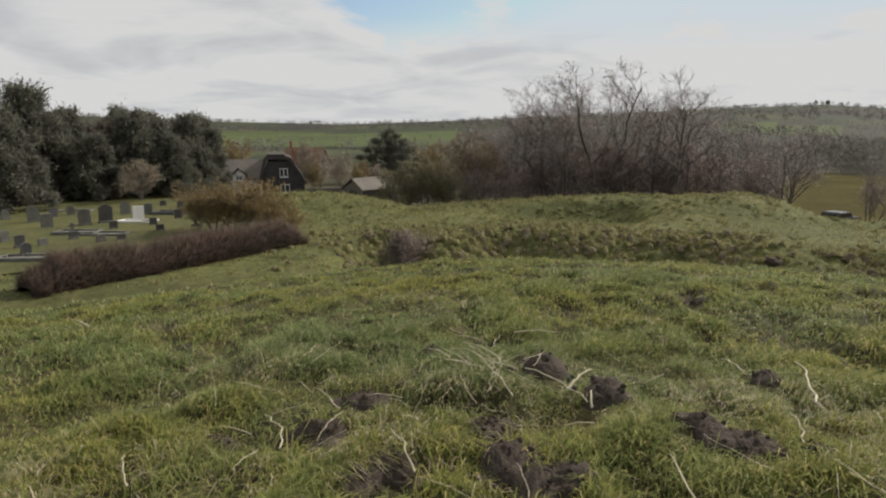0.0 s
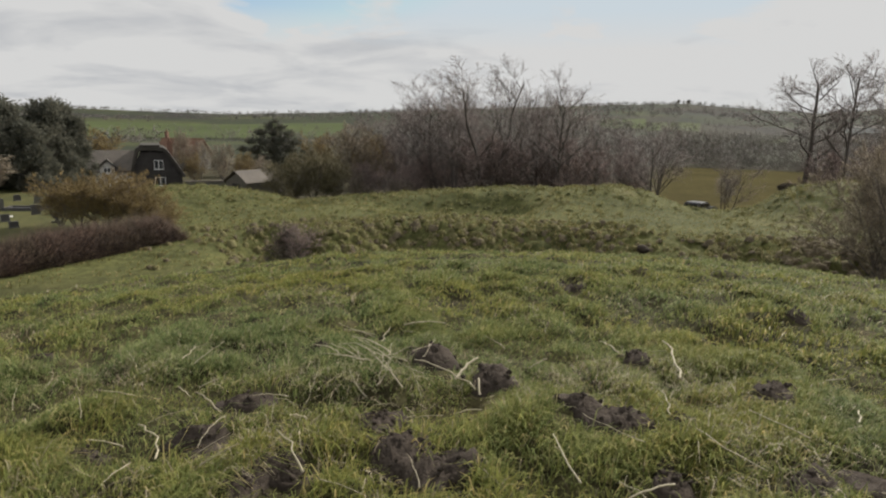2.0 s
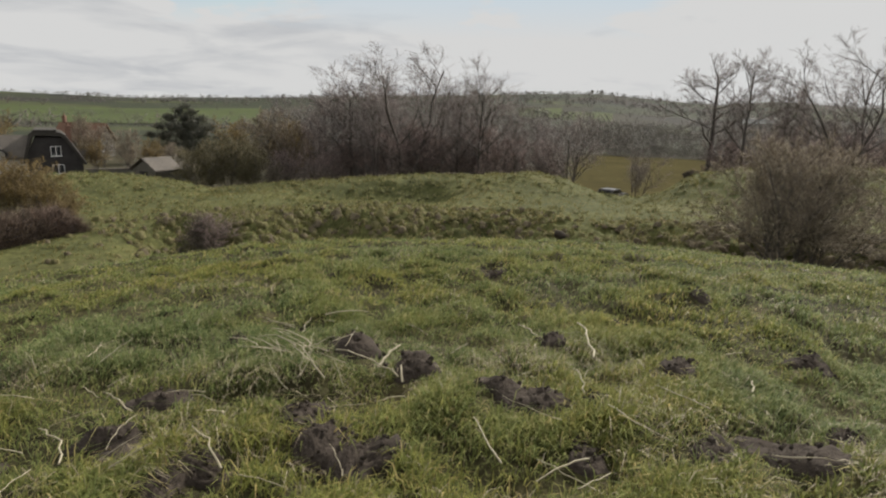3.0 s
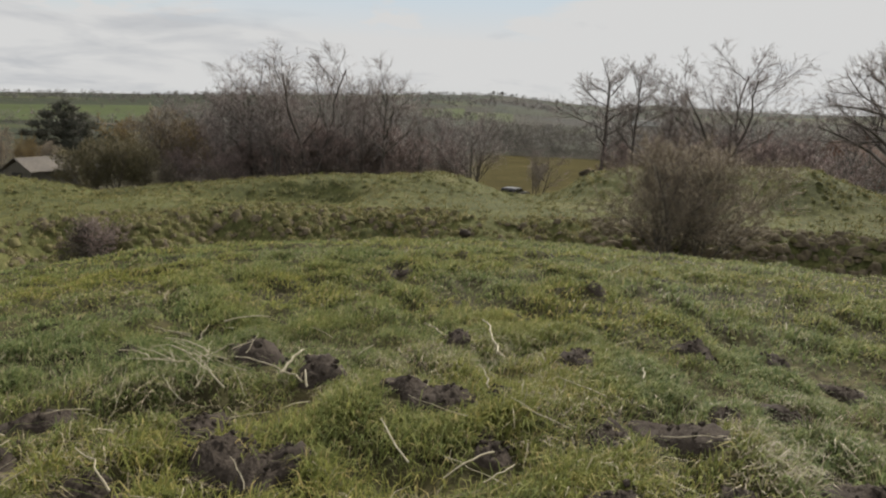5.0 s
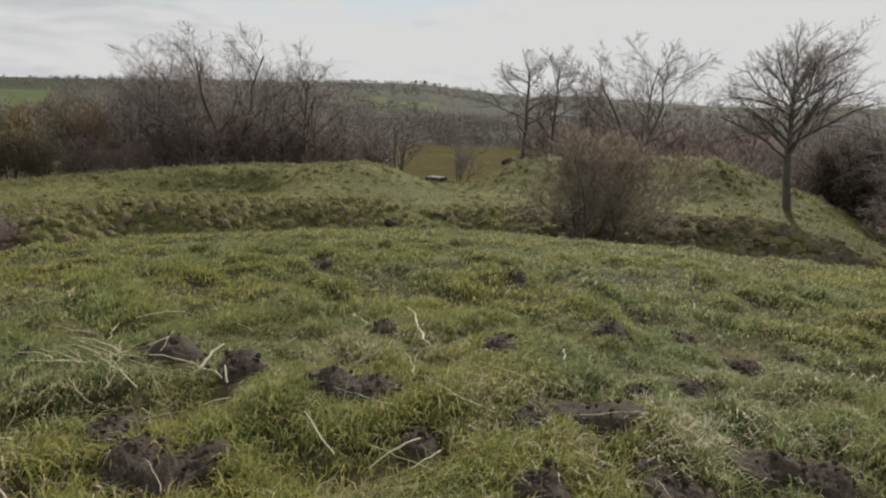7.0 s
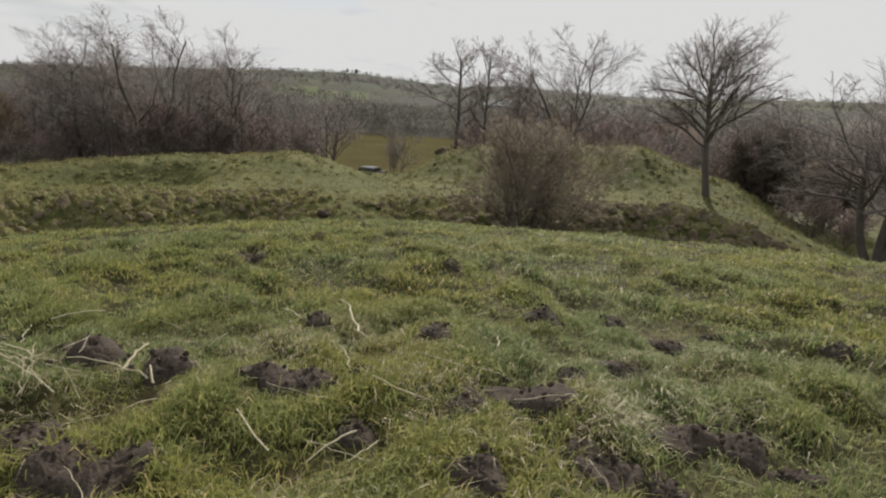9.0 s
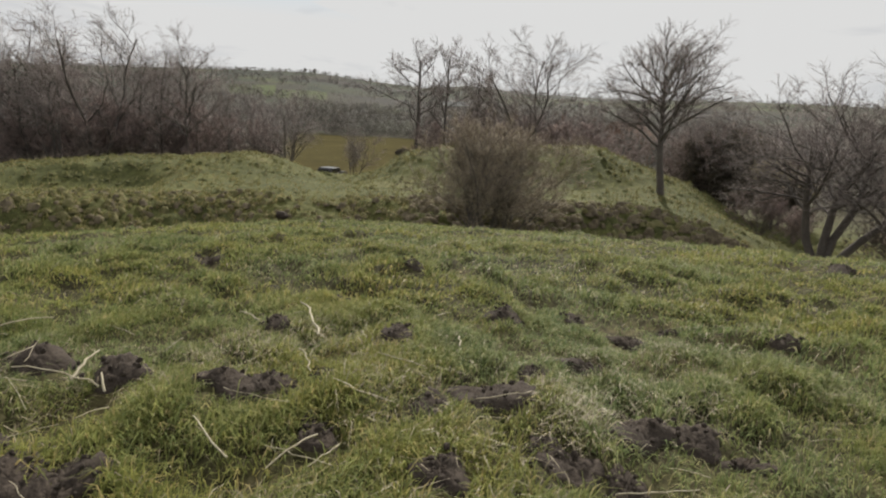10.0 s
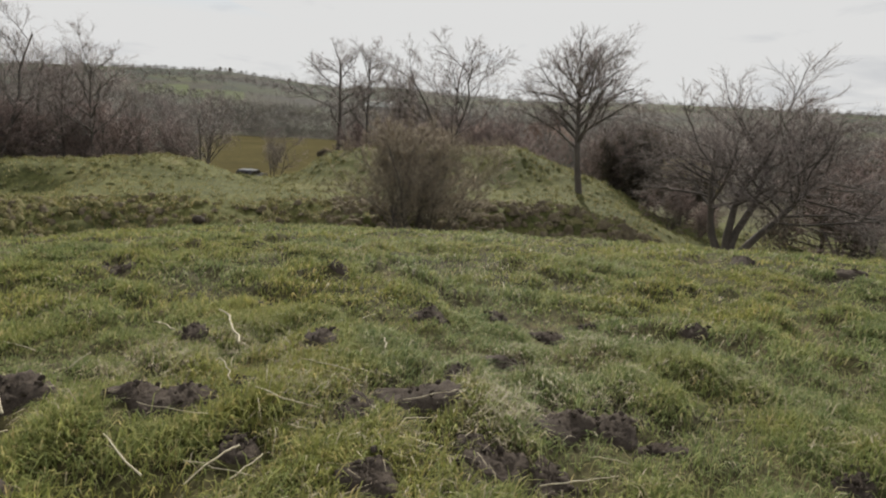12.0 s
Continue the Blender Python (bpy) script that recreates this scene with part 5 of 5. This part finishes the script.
barn = new("barn")
b = bmesh.new()
prism(b, [(-13, -2), (13, -2), (13, 2.2), (-13, 2.2)], 0, 9)
part("wall", b, M_WHITE, barn)
pitched(barn, -13, 13, 0, 9, 2.5, 3.6, M_STONE, along="x", thick=.2)
barn.matrix_world = Matrix.Translation(at(44.0, 620)) @ pose(0, 0, 0, 0, 0, -44)
barn.location.z = EYE + 620 * math.tan(radians(0.08)) - 2.2
tagged(barn, "long low white farm building on a far slope", "barn")

pa, pr = np.meshgrid(np.radians(np.arange(28.5, 42.6, 0.5)), np.geomspace(52, 176, 40))
pxx, pyy = (pr * np.sin(pa)).ravel(), (pr * np.cos(pa)).ravel()
w_ = pa.shape[1]
F = [(i * w_ + j, i * w_ + j + 1, (i + 1) * w_ + j + 1, (i + 1) * w_ + j) for i in range(39) for j in range(w_ - 1)]
pasture = new("pasture", mesh_from("pasture", np.column_stack([pxx, pyy, height(pxx, pyy, False) + 0.06 - 0.5 * ((pr.ravel() < 52.5) | (pr.ravel() > 175))]), np.array(F)[:, ::-1], M_PASTURE, True))
tagged(pasture, "rough yellow-brown winter pasture beyond the gap", "pasture", kind="structure")

# thick hedge along the far side of the pasture
fa = np.radians(np.arange(32.5, 43.5, 0.16))
fr = 171 + 3 * np.sin(fa * 60)


def field(az0, az1, r0, r1, mat, label):
    fa_, fr_ = np.meshgrid(np.radians(np.linspace(az0, az1, 30)), np.geomspace(r0, r1, 26))
    fx_, fy_ = (fr_ * np.sin(fa_)).ravel(), (fr_ * np.cos(fa_)).ravel()
    q_ = [(i * 30 + j, (i + 1) * 30 + j, (i + 1) * 30 + j + 1, i * 30 + j + 1) for i in range(25) for j in range(29)]
    return tagged(new("field", mesh_from("field", np.column_stack([fx_, fy_, height(fx_, fy_, False) + 1.1]), q_, mat, True)), label, "field", kind="structure")


field(-19.5, 1.4, 670, 1400, M_FIELD, "green pasture field on the far hillside")
field(-2.6, 1.0, 560, 640, M_STUBBLE, "pale stubble field in the valley")
field(24.2, 28.0, 1120, 1420, M_FIELD, "green pasture field on the far hillside")
field(28.2, 32.4, 1050, 1300, M_FIELD, "green pasture field on the far hillside")
field(35.8, 39.0, 700, 930, M_FIELD, "green pasture field on the far hillside")

# ---- far woods, hedgerows and lone trees on the hills ----
def wood_cloud(name, xs, ys, tall, wide, per, length, width, seed, mat, label):
    rg = np.random.default_rng(seed)
    n = len(xs)
    i = np.repeat(np.arange(n), per)
    z = height(xs, ys)
    f = rg.uniform(0.05, 1, n * per)
    a = rg.uniform(0, 6.28, n * per)
    rad = wide[i] * np.sin(np.clip(f * 2.7 + 0.25, 0, 3.1)) * np.sqrt(rg.uniform(0, 1, n * per))
    p = np.stack([xs[i] + rad * np.cos(a), ys[i] + rad * np.sin(a), z[i] + tall[i] * f * 0.85], 1)
    d = np.stack([rad * np.cos(a), rad * np.sin(a), wide[i] * 1.2], 1) + rg.normal(0, 0.9, (n * per, 3)) * wide[i][:, None]
    o = new(name, slivers(name, p, d, length * tall[i] / 8, width * tall[i] / 8, seed, mat))
    return tagged(o, label, "wood", kind="stuff")


wood_cloud("field_hedge", fr * np.sin(fa), fr * np.cos(fa), 2.6 + 1.4 * np.abs(vnoise(fa * 90, fa * 0, 47)), 1.1 + 0 * fa, 90, 2.2, 0.07, 94, M_FARWOOD, "dark overgrown hedge along the pasture edge")
rg = np.random.default_rng(90)
n = 900
r_ = 72 + 330 * rg.uniform(0, 1, n) ** 1.7
a_ = rg.uniform(-6, 94, n)
ok = ~((a_ > 29.5) & (a_ < 41.5) & (r_ < 172)) & ~((a_ < 4) & (r_ < 170))
r_, a_ = r_[ok], np.radians(a_[ok])
wood_cloud("valley_wood", r_ * np.sin(a_), r_ * np.cos(a_), rg.uniform(4.5, 8.5, len(r_)), rg.uniform(1.8, 3.8, len(r_)), 125, 2.3, 0.05, 91, M_FARWOOD, "leafless grey-brown woodland in the valley")
n = 2300
r_ = 176 * (7.0 ** (rg.uniform(0, 1, n) ** 1.3))
a_ = rg.uniform(-20, 95, n)
ok = (vnoise(a_ / 4.0, np.log(r_) * 6, 99) > -0.25) & ~((a_ < 5) & (r_ < 700))
r_, a_ = r_[ok], np.radians(a_[ok])
wood_cloud("hillside_wood", r_ * np.sin(a_), r_ * np.cos(a_), rg.uniform(6, 11, len(r_)), rg.uniform(3, 7, len(r_)), 110, 2.2, 0.05, 93, M_FARWOOD, "leafless trees scattered over the lower hillsides")
# hedgerows
hxs, hys, hts = [], [], []
for i in range(90):
    a, r = radians(rg.uniform(-48, 96)), math.exp(rg.uniform(math.log(420), math.log(2300)))
    th = rg.choice([0.15, 1.5, -0.3]) + rg.normal(0, 0.15) - a
    ln = rg.uniform(0.2, 0.45) * r
    m = int(ln / (r * 0.0045))
    t = np.linspace(-0.5, 0.5, m) * ln
    keep = rg.uniform(0, 1, m) < 0.85
    hxs.append((r * math.sin(a) + t * math.cos(th))[keep]), hys.append((r * math.cos(a) + t * math.sin(th))[keep])
    hts.append((rg.uniform(2.0, 5.5, m) * (1 + 1.2 * (rg.uniform(0, 1, m) > 0.88)))[keep])
hxs, hys, hts = np.concatenate(hxs), np.concatenate(hys), np.concatenate(hts)
haz, hrr = np.degrees(np.arctan2(hxs, hys)), np.hypot(hxs, hys)
keep = ~((haz > -20) & (haz < 2) & (hrr > 640) & (hrr < 1480))
hxs, hys, hts = hxs[keep], hys[keep], hts[keep]
wood_cloud("far_hedgerow", hxs, hys, hts, hts * 0.75, 8, 3.0, 0.34, 92, M_FARWOOD, "dark hedgerows and trees dividing far fields")
# wooded ridges
n = 3800
a_, r_ = rg.uniform(-45, 95, n), rg.uniform(800, 2480, n)
open_field = (a_ > -20) & (a_ < 2) & (r_ < 1480)
ok = (vnoise(a_ / 6.0, r_ / 260, 95) > 0.1) | ((r_ > 2250) & (vnoise(a_ / 5.0, a_ * 0, 98) > -0.45)) | ((a_ > 14) & (a_ < 46) & (r_ > 1450) & (vnoise(a_ / 2.5, r_ / 170, 97) > -0.5))
ok &= ~open_field
a_, r_ = np.radians(a_[ok]), r_[ok]
wood_cloud("ridge_wood", r_ * np.sin(a_), r_ * np.cos(a_), rg.uniform(7, 13, len(r_)), rg.uniform(6, 11, len(r_)), 18, 4.0, 0.6, 96, M_FARWOOD, "dark woodland on the far ridges")
for az in (30.5, 31.3):
    leafy("hilltop_tree", az, 2440, float(np.interp(az, *SKYLINE)) + 0.28, heap(int(az * 10), 9, .35, .35, .9, .2, .2), 500, 3.0, 97, M_IVY, "lone tree on the far hilltop", group="hilltop trees", trunk_r=0.3)

# a half-sunken stone on the edge of the ditch
b = bmesh.new()
bmesh.ops.create_icosphere(b, subdivisions=3, radius=0.26)
for v in b.verts:
    v.co *= 1 + 0.28 * noise.noise(v.co * 3.1) + 0.07 * noise.noise(v.co * 11)
    v.co.z *= 0.75
me = bpy.data.meshes.new("stone")
b.to_mesh(me)
b.free()
me.materials.append(M_SOIL)
stone = new("stone", me)
stone.location = at(28.6, 26.8, 0.08)
tagged(stone, "half-sunken weathered dark stone on the ditch edge", "stone")
